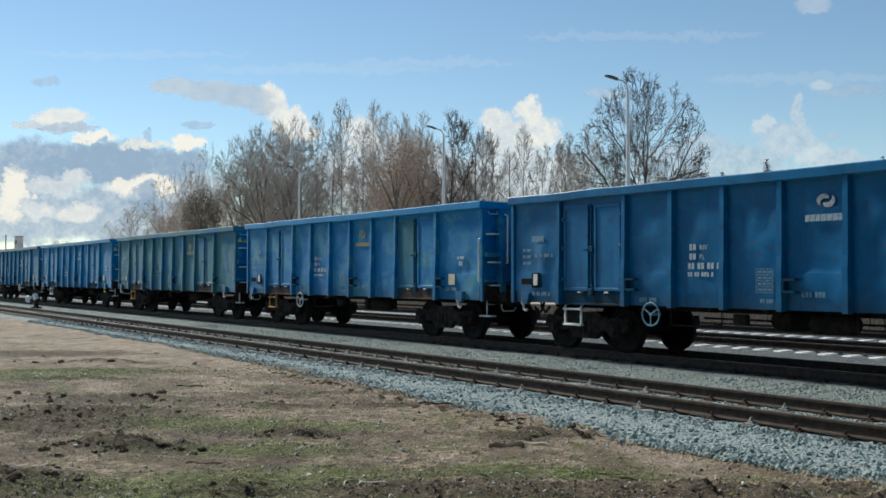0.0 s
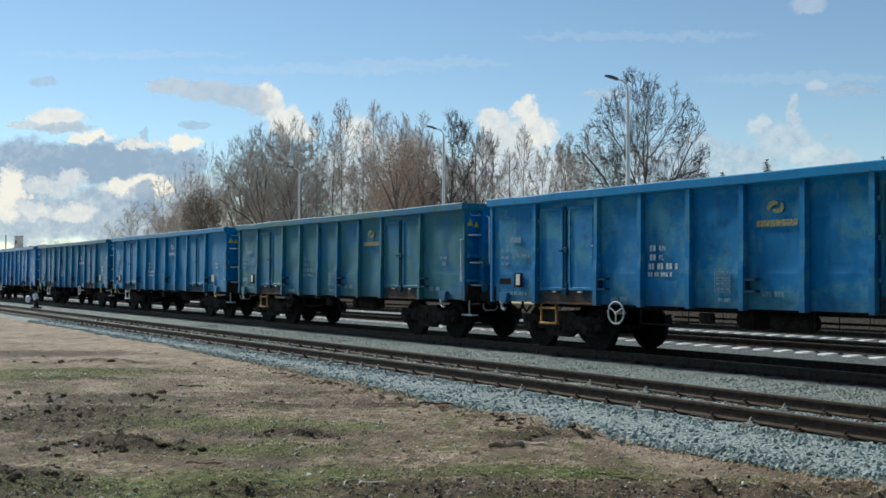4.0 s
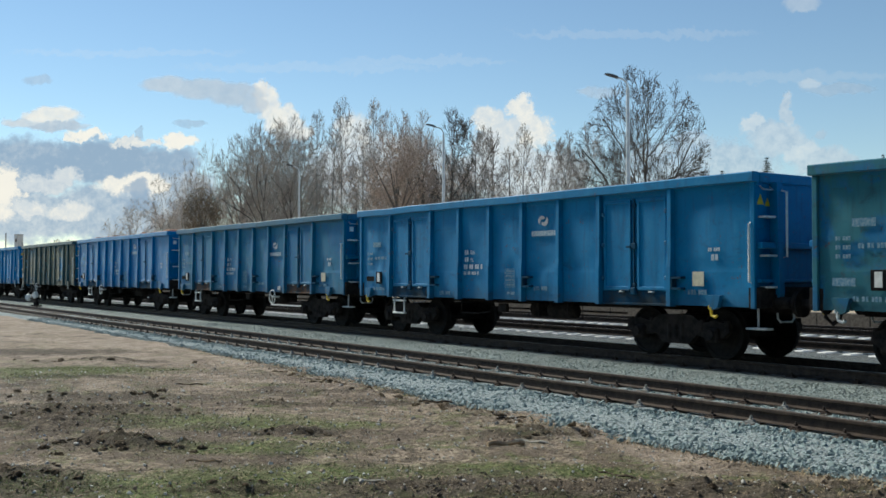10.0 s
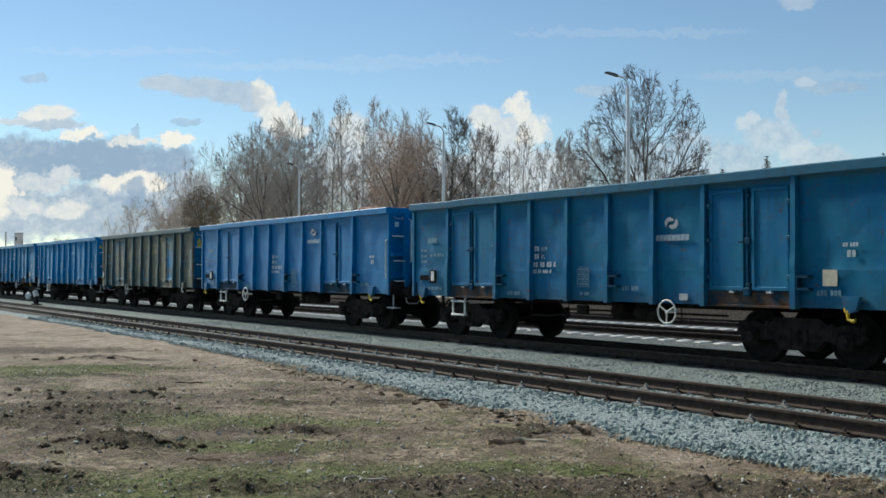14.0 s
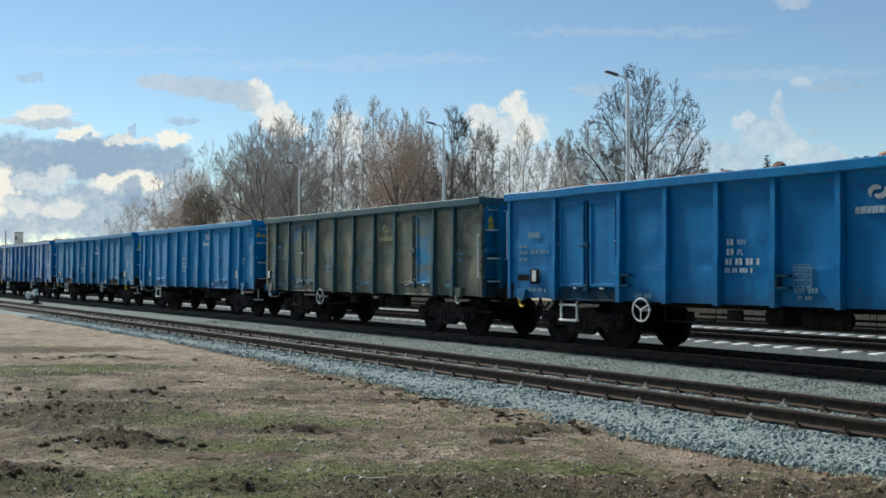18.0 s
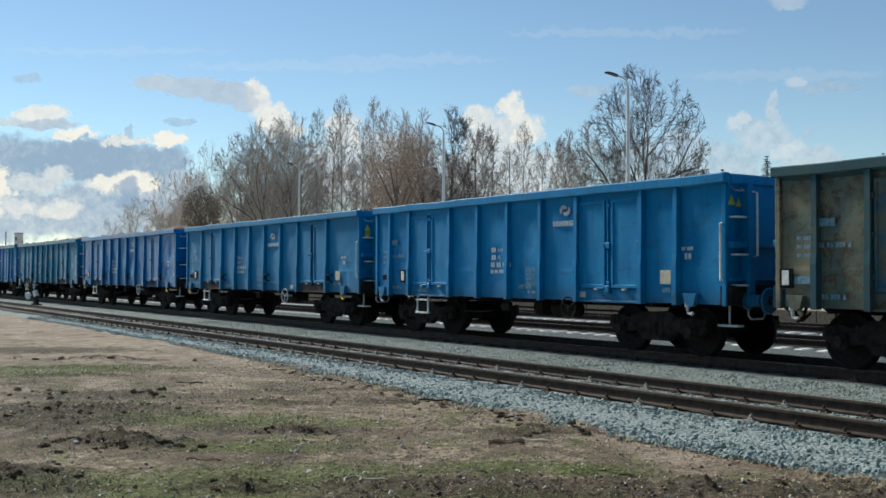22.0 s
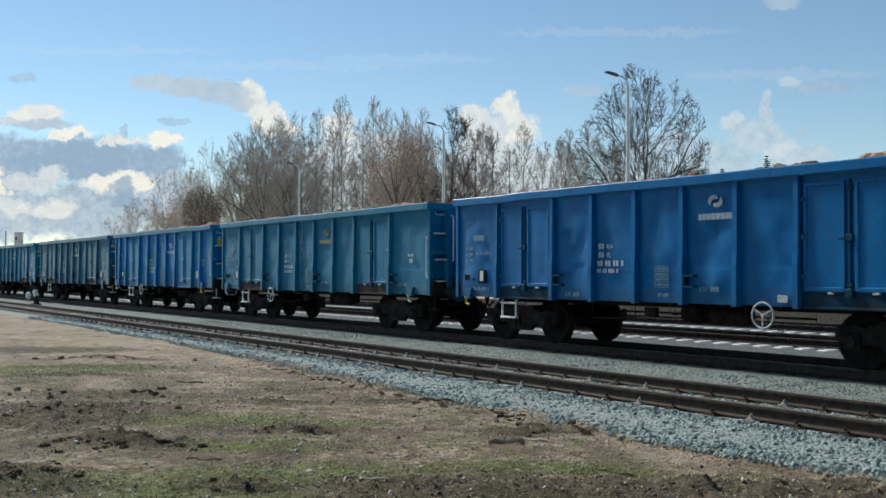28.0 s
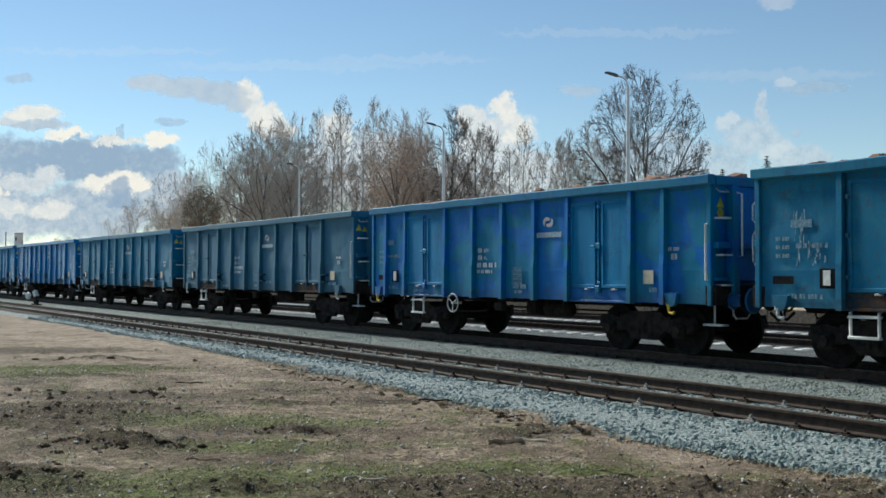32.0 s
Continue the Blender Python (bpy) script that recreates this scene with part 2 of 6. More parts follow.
def ground():
    xs = axis([(-3000, -400, 260), (-400, -80, 20), (-80, -24, 1.0), (-24, -15, 0.25), (-15, -3, 0.07), (-3, 12, 0.6), (12, 80, 8), (80, 400, 40), (400, 3000, 325)])
    ys = axis([(-3000, -400, 260), (-400, -40, 30), (-40, 0, 4), (0, 1.6, 0.4), (1.6, 9.4, 0.07), (9.4, 14, 0.8), (14, 60, 4), (60, 400, 30), (400, 3000, 260)])
    g = Geo()
    g.v = [(x, y, soil_height(x, y)) for y in ys for x in xs]
    w = len(xs)
    g.f = [(j * w + i, j * w + i + 1, j * w + w + i + 1, j * w + w + i) for j in range(len(ys) - 1) for i in range(w - 1)]
    k = Mat("field_soil")
    mid = k.noise(1.3, 6, 0.65, 0.3)
    fine = k.noise(26, 6, 0.72)
    straw = k.noise(34, 5, 0.7, 0.6, stretch=(0.6, 0.35, 1))
    lumps = k.noise(6.5, 5, 0.65, 0.3)
    sand = k.mix(k.ramp(fine, 0.30, 0.72), (0.30, 0.235, 0.183), (0.70, 0.565, 0.445))
    sand = k.mix(k.math("MULTIPLY", k.ramp(lumps, 0.50, 0.75), 0.55), sand, (0.155, 0.118, 0.088))
    turf = k.mix(k.ramp(straw, 0.34, 0.70), (0.20, 0.156, 0.114), (0.60, 0.485, 0.362))
    turf = k.mix(k.math("MULTIPLY", k.ramp(lumps, 0.52, 0.68), 0.75), turf, (0.060, 0.046, 0.032))
    mott = k.ramp(k.noise(3.4, 6, 0.7, 0.6, shift=(9, 2, 0)), 0.46, 0.62)
    sand = k.mix(k.math("MULTIPLY", mott, 0.55), sand, (0.13, 0.098, 0.072))
    turf = k.mix(k.math("MULTIPLY", mott, 0.72), turf, (0.070, 0.054, 0.038))
    green = k.mix(k.ramp(straw, 0.35, 0.68), (0.052, 0.072, 0.018), (0.20, 0.26, 0.070))
    dirt = k.mix(k.ramp(fine, 0.3, 0.7), (0.018, 0.015, 0.011), (0.118, 0.096, 0.070))
    x, y, z = k.xyz()
    wob = k.math("MULTIPLY", k.math("SUBTRACT", mid, 0.5), 1.0)

    def patch(cx, cy, a, b):
        dx, dy = k.math("SUBTRACT", x, cx), k.math("SUBTRACT", y, cy)
        u = k.math("DIVIDE", k.math("ADD", k.math("MULTIPLY", dx, 0.62), k.math("MULTIPLY", dy, 0.78)), a)
        v = k.math("DIVIDE", k.math("SUBTRACT", k.math("MULTIPLY", dy, 0.62), k.math("MULTIPLY", dx, 0.78)), b)
        return k.math("SUBTRACT", 1.0, k.math("ADD", k.math("MULTIPLY", u, u), k.math("MULTIPLY", v, v)))

    def patches(spots):
        out = None
        for spot in spots:
            d = k.math("MAXIMUM", patch(*spot), -2.0)
            out = d if out is None else k.math("MAXIMUM", out, d)
        return k.math("ADD", out, k.math("MULTIPLY", k.math("SUBTRACT", k.noise(2.2, 8, 0.78, 0.8), 0.46), 5.0))
    far = k.ramp(k.math("ADD", y, k.math("MULTIPLY", wob, 6.0)), 4.4, 7.6)
    further = k.ramp(k.math("ADD", x, k.math("MULTIPLY", wob, 8.0)), -11.0, -16.0)
    col = k.mix(k.math("MAXIMUM", k.math("MULTIPLY", far, further), k.math("MULTIPLY", further, 0.55)), turf, sand)
    # bare brown soil and sparse green showing through the dead grass
    near = k.ramp(k.math("ADD", x, k.math("MULTIPLY", wob, 6.0)), -27.0, -15.0, 0.35, 1.0)
    soil = k.mix(k.ramp(fine, 0.3, 0.72), (0.060, 0.046, 0.034), (0.27, 0.208, 0.158))
    col = k.mix(k.math("MULTIPLY", k.math("MULTIPLY", k.ramp(k.noise(0.85, 9, 0.74, 0.7, shift=(3, 17, 0)), 0.41, 0.57), near), 0.85), col, soil)
    col = k.mix(k.math("MULTIPLY", k.math("MULTIPLY", k.ramp(k.noise(1.5, 9, 0.76, 0.6, shift=(23, 4, 0)), 0.49, 0.63), near), 0.68), col, green)
    col = k.mix(k.math("MULTIPLY", k.ramp(patches(GREEN), -1.7, 1.7), 0.75), col, green)
    col = k.mix(k.math("MULTIPLY", k.ramp(patches(DARK), -0.4, 0.9), 0.72), col, dirt)
    # a pale sandy strip along the stones
    edge_y = k.math("ADD", y, k.math("MULTIPLY", k.math("ADD", x, 9.0), 0.16))
    strip = k.math("MULTIPLY", k.ramp(k.math("ADD", edge_y, k.math("MULTIPLY", wob, 1.2)), 7.75, 8.3), k.math("MULTIPLY", k.ramp(x, -14.0, -11.0), k.ramp(x, -6.3, -7.2)))
    col = k.mix(k.math("MULTIPLY", strip, 0.75), col, sand)
    rim = k.ramp(k.math("ADD", k.noise(0.6, 6, 0.7, 0.5, shift=(31, 7, 0)), 0.0), 0.54, 0.68)
    col = k.mix(k.math("MULTIPLY", rim, 0.7), col, dirt)
    fleck = k.ramp(k.noise(11, 6, 0.75, 0.8, shift=(5, 8, 0)), 0.55, 0.66)
    col = k.mix(k.math("MULTIPLY", fleck, 0.6), col, (0.050, 0.037, 0.026))
    mat = k.done(col, 0.95, 0, k.math("ADD", fine, k.math("ADD", straw, k.math("MULTIPLY", lumps, 2.2))), 0.035, 0.15)
    return tagged(part("ground", g, mat, None, smooth=60), "bare brown soil with dry and green grass patches and torn turf", "ground", kind="structure")


ground()


# ---- ballast ----
def stone_mat(name, a, b):
    k = Mat(name)
    r = k.island()
    n = k.noise(18, 3)
    col = k.mix(k.ramp(k.math("ADD", k.math("MULTIPLY", r, 0.8), k.math("MULTIPLY", n, 0.3)), 0.1, 0.95), a, b)
    return k.done(col, 0.85, 0, k.noise(60, 2), 0.003, None, 0.25)


def gravel_mat(name, a, b, c, scale, dark_y=None):
    """Small stones seen from afar."""
    k = Mat(name)
    cell = k.cells(scale, out="Color")
    dist = k.cells(scale)
    one = k.node("ShaderNodeSeparateColor")
    k.put(one.inputs[0], cell)
    big = k.noise(0.7, 4, 0.6, 0.3)
    col = k.mix(one.outputs[0], a, b)
    col = k.mix(k.ramp(dist, 0.45, 0.75), col, c)
    col = k.mix(k.math("MULTIPLY", k.ramp(big, 0.45, 0.7), 0.35), col, c)
    if dark_y:
        # near-black band with a wavering edge between and beside the rails
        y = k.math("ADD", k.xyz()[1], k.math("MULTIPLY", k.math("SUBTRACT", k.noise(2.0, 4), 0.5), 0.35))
        col = k.mix(k.math("MULTIPLY", k.ramp(k.math("ABSOLUTE", k.math("SUBTRACT", y, dark_y)), 1.25, 0.9), 0.85), col, (0.020, 0.017, 0.015))
        # darker colour under the farther tracks
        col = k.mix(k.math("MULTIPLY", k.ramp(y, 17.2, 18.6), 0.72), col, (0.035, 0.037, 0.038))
    return k.done(col, 0.9, 0, k.math("SUBTRACT", 1.0, dist), 0.05, None, 0.25)


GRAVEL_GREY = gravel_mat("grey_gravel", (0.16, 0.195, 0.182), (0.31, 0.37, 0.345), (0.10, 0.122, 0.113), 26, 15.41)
GRAVEL_PALE = gravel_mat("pale_gravel", (0.24, 0.285, 0.28), (0.38, 0.435, 0.43), (0.19, 0.225, 0.22), 24)
STONE_PALE = stone_mat("pale_ballast_stone", (0.165, 0.215, 0.210), (0.245, 0.310, 0.303))
STONE_GREY = stone_mat("grey_ballast_stone", (0.145, 0.172, 0.160), (0.225, 0.265, 0.247))


def bed(name, section, mat, label, x0=-420.0, x1=60.0, along=None, rough=0.02):
    """A strip of ballast: a section of (y, z) swept along the track."""
    xs = axis([(x0, -90, 15), (-90, -30, 1.2), (-30, 6, 0.3), (6, x1, 6)])
    g = Geo()
    n = len(section)
    for x in xs:
        for i, (y, z) in enumerate(section):
            yy = y(x) if callable(y) else y
            g.v.append((x, yy, z + rough * noise.noise((x * 4, yy * 4, 0)) * (0 < i < n - 1)))
    g.f = [(j * n + i, j * n + i + 1, j * n + n + i + 1, j * n + n + i) for j in range(len(xs) - 1) for i in range(n - 1)]
    return tagged(part(name, g, mat, None, smooth=60), label, "ballast", kind="structure")


bed("siding_ballast", [(lambda x: shoulder_edge(x) - 0.25, -0.62), (shoulder_edge, -0.50), (lambda x: (shoulder_edge(x) + siding_y(x) - 0.6) / 2, -0.455),
                       (lambda x: siding_y(x) - 0.62, -0.45), (lambda x: siding_y(x) - 0.2, -0.47), (lambda x: siding_y(x) + 0.75, -0.465),
                       (lambda x: siding_y(x) + 1.7, -0.465), (lambda x: siding_y(x) + 2.1, -0.44)], GRAVEL_PALE, "pale blue-grey crushed stone under the siding")
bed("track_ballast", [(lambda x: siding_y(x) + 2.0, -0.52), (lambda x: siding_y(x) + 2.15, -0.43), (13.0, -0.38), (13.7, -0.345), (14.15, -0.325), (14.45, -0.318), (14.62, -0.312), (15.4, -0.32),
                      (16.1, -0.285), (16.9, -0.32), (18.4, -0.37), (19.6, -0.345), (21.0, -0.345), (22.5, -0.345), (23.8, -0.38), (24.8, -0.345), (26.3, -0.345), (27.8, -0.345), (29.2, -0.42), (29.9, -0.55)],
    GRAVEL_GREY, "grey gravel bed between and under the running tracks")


def stones(name, n, spot, mat, size, label):
    """A heap of loose angular stones as one mesh."""
    rng = np.random.default_rng(len(name))
    base = np.array([(0.0, 0, -0.8), (0.9, 0.1, -0.3), (0.2, 0.95, -0.25), (-0.85, 0.35, -0.3), (-0.45, -0.8, -0.3), (0.5, -0.75, -0.2),
                     (0.55, 0.35, 0.5), (-0.4, 0.45, 0.55), (-0.1, -0.5, 0.6)])
    tri = np.array([(0, 2, 1), (0, 3, 2), (0, 4, 3), (0, 5, 4), (0, 1, 5), (1, 2, 6), (2, 3, 7), (2, 7, 6), (3, 4, 8), (3, 8, 7), (4, 5, 8), (5, 1, 6), (5, 6, 8), (6, 7, 8)])
    vs, fs = [], []
    for i in range(n):
        x, y, z, s = spot(rng)
        q = Euler(rng.uniform(0, 6.28, 3).tolist()).to_matrix()
        p = (base + rng.uniform(-0.22, 0.22, base.shape)) * (s * rng.uniform(0.7, 1.3, 3))
        vs.append(p @ np.array(q).T + (x, y, z))
        fs.append(tri + 9 * i)
    me = bpy.data.meshes.new(name)
    me.from_pydata(np.concatenate(vs).tolist(), [], np.concatenate(fs).tolist())
    return tagged(place(name, me, mat), label, "ballast stones", kind="stuff")


def pick_x(rng, far=-45.0):
    """More of them where the camera stands nearest."""
    return -3.5 + (far + 3.5) * rng.random() ** 2.2


def shoulder_spot(rng):
    x = pick_x(rng)
    a, b = shoulder_edge(x) - 0.12, siding_y(x) - 0.3
    u = rng.random()
    return x, a + (b - a) * u, -0.50 + 0.045 * u + rng.uniform(-0.012, 0.014), rng.uniform(0.014, 0.030) * (1.0 if rng.random() < 0.8 else 1.7)


def inner_spot(rng):
    x = pick_x(rng, -35)
    return x, siding_y(x) + rng.uniform(0.15, 1.4), -0.465 + rng.uniform(-0.01, 0.02), rng.uniform(0.014, 0.026)


def between_spot(rng):
    x = pick_x(rng, -35)
    y = rng.uniform(siding_y(x) + 1.75, 14.15)
    return x, y, interp(y, (12.4, 13.0, 13.7, 14.3), (-0.44, -0.385, -0.345, -0.322)), rng.uniform(0.014, 0.028)


stones("shoulder_stones", 26000, shoulder_spot, STONE_PALE, 1, "loose pale blue-grey crushed stones on the shoulder")
stones("siding_stones", 5000, inner_spot, STONE_PALE, 1, "loose pale stones between the siding's rails")
stones("path_stones", 9000, between_spot, STONE_GREY, 1, "fine grey gravel between the tracks")


# ---- tracks ----
def rail_geo(length, curve=None):
    """A flat-bottomed rail along x; its head's top at z = 0."""
    half = [(-0.075, -0.172), (-0.075, -0.160), (-0.012, -0.140), (-0.010, -0.048), (-0.036, -0.036), (-0.036, -0.006), (-0.030, 0.0)]
    prof = half + [(-y, z) for y, z in reversed(half)]
    n = len(prof)
    g = Geo()
    for x in (-length / 2, length / 2):
        g.v += [(x, y, z) for y, z in prof]
    g.f = [(i, (i + 1) % n, n + (i + 1) % n, n + i) for i in range(n)] + [tuple(range(n)), tuple(range(2 * n - 1, n - 1, -1))]
    return g


def sleeper_geo():
    g = Geo()
    out = [(-1.30, -0.2), (-1.30, -0.02), (-1.26, 0.0), (-0.45, 0.0), (-0.35, -0.03), (0.35, -0.03), (0.45, 0.0), (1.26, 0.0), (1.30, -0.02), (1.30, -0.2)]
    n = len(out)
    for x, s in ((-0.14, 1), (-0.10, 0), (0.10, 0), (0.14, 1)):
        g.v += [(x, y, z - (0.03 if s and z > -0.1 else 0)) for y, z in out]
    g.f = [(j * n + i, j * n + (i + 1) % n, j * n + n + (i + 1) % n, j * n + n + i) for j in range(3) for i in range(n)]
    g.f += [tuple(range(n)), tuple(range(4 * n - 1, 3 * n - 1, -1))]
    return g


def clip_geo():
    """Rail fastening: a ribbed plate, bolts and clips on both sides of the rail."""
    g = Geo().box(-0.08, 0.08, -0.17, 0.17, 0.0, 0.016)
    for s in (-1, 1):
        g.box(-0.045, 0.045, s * 0.105 - 0.035, s * 0.105 + 0.035, 0.012, 0.045, 0.008)
        g.tube((0, s * 0.115, 0.03), (0, s * 0.115, 0.095), 0.014, n=6)
        g.tube((0, s * 0.115, 0.05), (0, s * 0.115, 0.075), 0.025, n=6)
    return g


DUSTY = simple("dusty_fastening", (0.20, 0.20, 0.19), (0.38, 0.38, 0.36), 30, 0.9)
RAIL = rail_geo(480).mesh("rail", 40)
SLEEPER = sleeper_geo().mesh("sleeper", 30)
CLIP = clip_geo().mesh("rail_clip", 30)


def track(name, y_of, top, angle, sleeper_mat, label, near, clips, spacing=0.60, shade=RUST, sink=0.0):
    """Rails, sleepers and fastenings of one straight track."""
    root = new(name)
    mid = -200.0
    root.matrix_basis = pose(mid, y_of(mid), top, 0, 0, angle)
    tagged(root, label, "railway track", kind="structure")
    for s in (-1, 1):
        place("rail", RAIL, shade, root, m=pose(0, s * 0.7525, 0))
        strip = Geo().box(-240, 240, -0.022, 0.022, 0.0, 0.003)
        part("rail_head", strip, RAIL_TOP, root, "worn shiny running surface", m=pose(0, s * 0.7525, 0))
    rng = random.Random(len(name))
    far = Geo()
    for i in range(int(440 / spacing)):
        x = 205 - i * spacing + rng.uniform(-0.02, 0.02)
        m = pose(x, rng.uniform(-0.02, 0.02), -0.186 - sink, 0, 0, rng.uniform(-0.8, 0.8))
        if near[0] < x + mid < near[1]:
            place("sleeper", SLEEPER, sleeper_mat, root, m=m)
        else:
            far.add([m @ Vector(v.co) for v in SLEEPER.vertices], [tuple(p.vertices) for p in SLEEPER.polygons])
        if clips[0] < x + mid < clips[1]:
            for s in (-1, 1):
                place("rail_clip", CLIP, DUSTY if name == "siding_track" and rng.random() < 0.4 else shade, root, m=pose(x, s * 0.7525, -0.186))
    tagged(part("far_sleepers", far, sleeper_mat, root, "the track's sleepers farther off"), kind="stuff")
    return root


track("siding_track", lambda x: siding_y(x) + 0.7525, -0.271, -0.475, OLD_TIMBER, "rusty siding rails on weathered sleepers sunk in pale stones", (-75, 2), (-45, 0), 0.66)
track("train_track", lambda x: TRAIN_Y, RAIL_Z, 0, CONCRETE, "dark rusty running rails under the freight train", (-60, 0), (-22, -4), sink=0.02)
track("third_track", lambda x: THIRD_Y, RAIL_Z, 0, PALE_CONCRETE, "dark rails on pale concrete sleepers behind the train", (-90, 0), (0, 0), shade=FRAME)
track("fourth_track", lambda x: FOURTH_Y, RAIL_Z, 0, PALE_CONCRETE, "farther dark rails on pale concrete sleepers", (-90, -10), (0, 0), shade=FRAME)


# an added, unseen wall behind the camera cuts sky light on the right side
tagged(part("unseen_sky_blocker", Geo().box(-8.0, 45.0, -2.4, -2.0, -0.6, 18.0), simple("plain_render", (0.10, 0.09, 0.08), (0.16, 0.145, 0.13), 2, 0.9, 0, 0.004), None), "added unseen dark wall behind the viewer that blocks sky light", "wall", kind="structure")


# ---- platform and lamps behind the train ----
def platform():
    root = tagged(new("platform"), "low platform with a weathered dark edge behind the tracks", "platform", kind="structure")
    y0 = 30.2
    for i in range(70):
        part_m = pose(-6 - 2.0 * i, y0, 0) if i else pose(-6, y0, 0)
        if i == 0:
            slab = Geo().box(-0.99, 0.99, 0, 0.55, -0.5, 0.12, 0.015).mesh("edge_slab", 30)
        place("edge_slab", slab, OLD_TIMBER, root, m=part_m)
    k = simple("platform_sand", (0.30, 0.24, 0.16), (0.46, 0.38, 0.26), 3, 0.95, 0, 0.01)
    part("platform_top", Geo().box(-145, -4, y0 + 0.56, y0 + 7, -0.5, 0.10), k, root, "sandy platform surface")
    return root


platform()


def lamp_post(x, y, top):
    """A tapered steel mast with a curved arm and a flat LED head, which points along the tracks."""
    root = tagged(new("street_lamp"), "pale galvanised lamp post with curved arm and flat grey head", "lamp post", "lamp posts behind the train")
    root.matrix_basis = pose(x, y, -0.45, 0, 0, 238)
    h = top + 0.45
    part("base_plate", Geo().box(-0.16, 0.16, -0.16, 0.16, 0.02, 0.06, 0.01), GALV, root)
    part("mast", Geo().tube((0, 0, 0), (0, 0, h * 0.5), 0.13, 0.105, 14).tube((0, 0, h * 0.5 - 0.05), (0, 0, h - 0.55), 0.105, 0.065, 14), GALV, root)
    arc = [(0.0, 0, h - 0.6)] + [(0.40 * (1 - math.cos(a)), 0, h - 0.55 + 0.42 * math.sin(a)) for a in (0, 0.3, 0.6, 0.9, 1.2, 1.4)] + [(0.50, 0, h - 0.10)]
    part("arm", Geo().pipe(arc, 0.04, 10), GALV, root)
    head = Geo().prism([(0.44, h - 0.15), (0.46, h - 0.06), (0.66, h + 0.02), (0.92, h + 0.07), (1.02, h + 0.06), (1.00, h + 0.03), (0.68, h - 0.07)], -0.13, 0.13)
    part("lamp_head", head, LAMP_GREY, root, "flat grey LED head")
    return root


for lx, ly, lz in ((-31.5, 31.8, 10.2), (-48.0, 33.4, 10.15), (-72.2, 36.2, 10.15)):
    lamp_post(lx, ly, lz)


# ---- small things on the bare ground ----
def slivers(name, n, spot, size, lie, mat, label, seed):
    """Blades or straws: thin bent triangles as one mesh."""
    rng = random.Random(seed)
    vs, fs = [], []
    for i in range(n):
        x, y = spot(rng)
        z = soil_height(x, y)
        ln, w = rng.uniform(*size), rng.uniform(0.0025, 0.005)
        a = rng.uniform(0, 6.283)
        c, s2 = math.cos(a), math.sin(a)
        up = ln * rng.uniform(*lie)
        k = len(vs)
        vs += [(x - s2 * w, y + c * w, z - 0.004), (x + s2 * w, y - c * w, z - 0.004), (x + c * ln * 0.4 + s2 * w * 0.8, y + s2 * ln * 0.4 - c * w * 0.8, z + up * 0.7), (x + c * ln * 0.4 - s2 * w * 0.8, y + s2 * ln * 0.4 + c * w * 0.8, z + up * 0.7),
               (x + c * ln, y + s2 * ln, z + up)]
        fs += [(k, k + 1, k + 2, k + 3), (k + 3, k + 2, k + 4)]
    me = bpy.data.meshes.new(name)
    me.from_pydata(vs, [], fs)
    return tagged(place(name, me, mat), label, "grass", kind="stuff")


def blade_mat(name, a, b):
    k = Mat(name)
    return k.done(k.mix(k.island(), a, b), 0.8, 0, None, 0, 0.2)


def anywhere(rng):
    u = rng.random() ** 1.3
    x = -5.0 - 16 * u
    lo = 1.2 + max(0.0, (-x - 9)) * 0.12
    return x, rng.uniform(lo, min(shoulder_edge(x) - 0.1, 9.4))


STRAW = blade_mat("dry_straw", (0.16, 0.115, 0.065), (0.46, 0.36, 0.22))
GRASS = blade_mat("green_blades", (0.050, 0.075, 0.018), (0.17, 0.225, 0.065))
slivers("dry_grass", 26000, anywhere, (0.03, 0.09), (0.02, 0.30), STRAW, "dead straw-coloured grass lying on the soil", 2)
slivers("green_grass", 15000, lambda r: in_patch(r, GREEN), (0.015, 0.04), (0.15, 0.6), GRASS, "short green grass in patches", 3)
slivers("edge_grass", 5000, lambda r: (lambda x: (x, shoulder_edge(x) - abs(r.gauss(0, 0.14))))(-4 - 22 * r.random() ** 1.4), (0.04, 0.12), (0.1, 0.5), STRAW, "dry grass along the stone edge", 4)


def lumps(name, n, spot, size, mat, label, category, seed):
    rng = random.Random(seed)

    def at(r):
        x, y = spot(rng)
        return x, y, soil_height(x, y) + 0.004, rng.uniform(*size) * (1 if rng.random() < 0.9 else 1.8)
    ob = stones(name, n, at, mat, 1, label)
    return tagged(ob, label, category, kind="stuff")


SOIL_LUMP = stone_mat("soil_lump", (0.060, 0.044, 0.030), (0.27, 0.20, 0.14))
CHIP = stone_mat("pale_chip", (0.36, 0.34, 0.30), (0.66, 0.63, 0.57))
lumps("soil_clods", 2200, lambda r: in_patch(r, DARK), (0.005, 0.017), SOIL_LUMP, "dark crumbled soil and torn turf", "soil clods", 5)
lumps("loose_clods", 1300, anywhere, (0.005, 0.016), SOIL_LUMP, "small dark crumbs of soil", "soil clods", 6)
lumps("stone_chips", 2400, anywhere, (0.007, 0.019), CHIP, "pale stone chips strewn on the soil", "stone chips", 7)


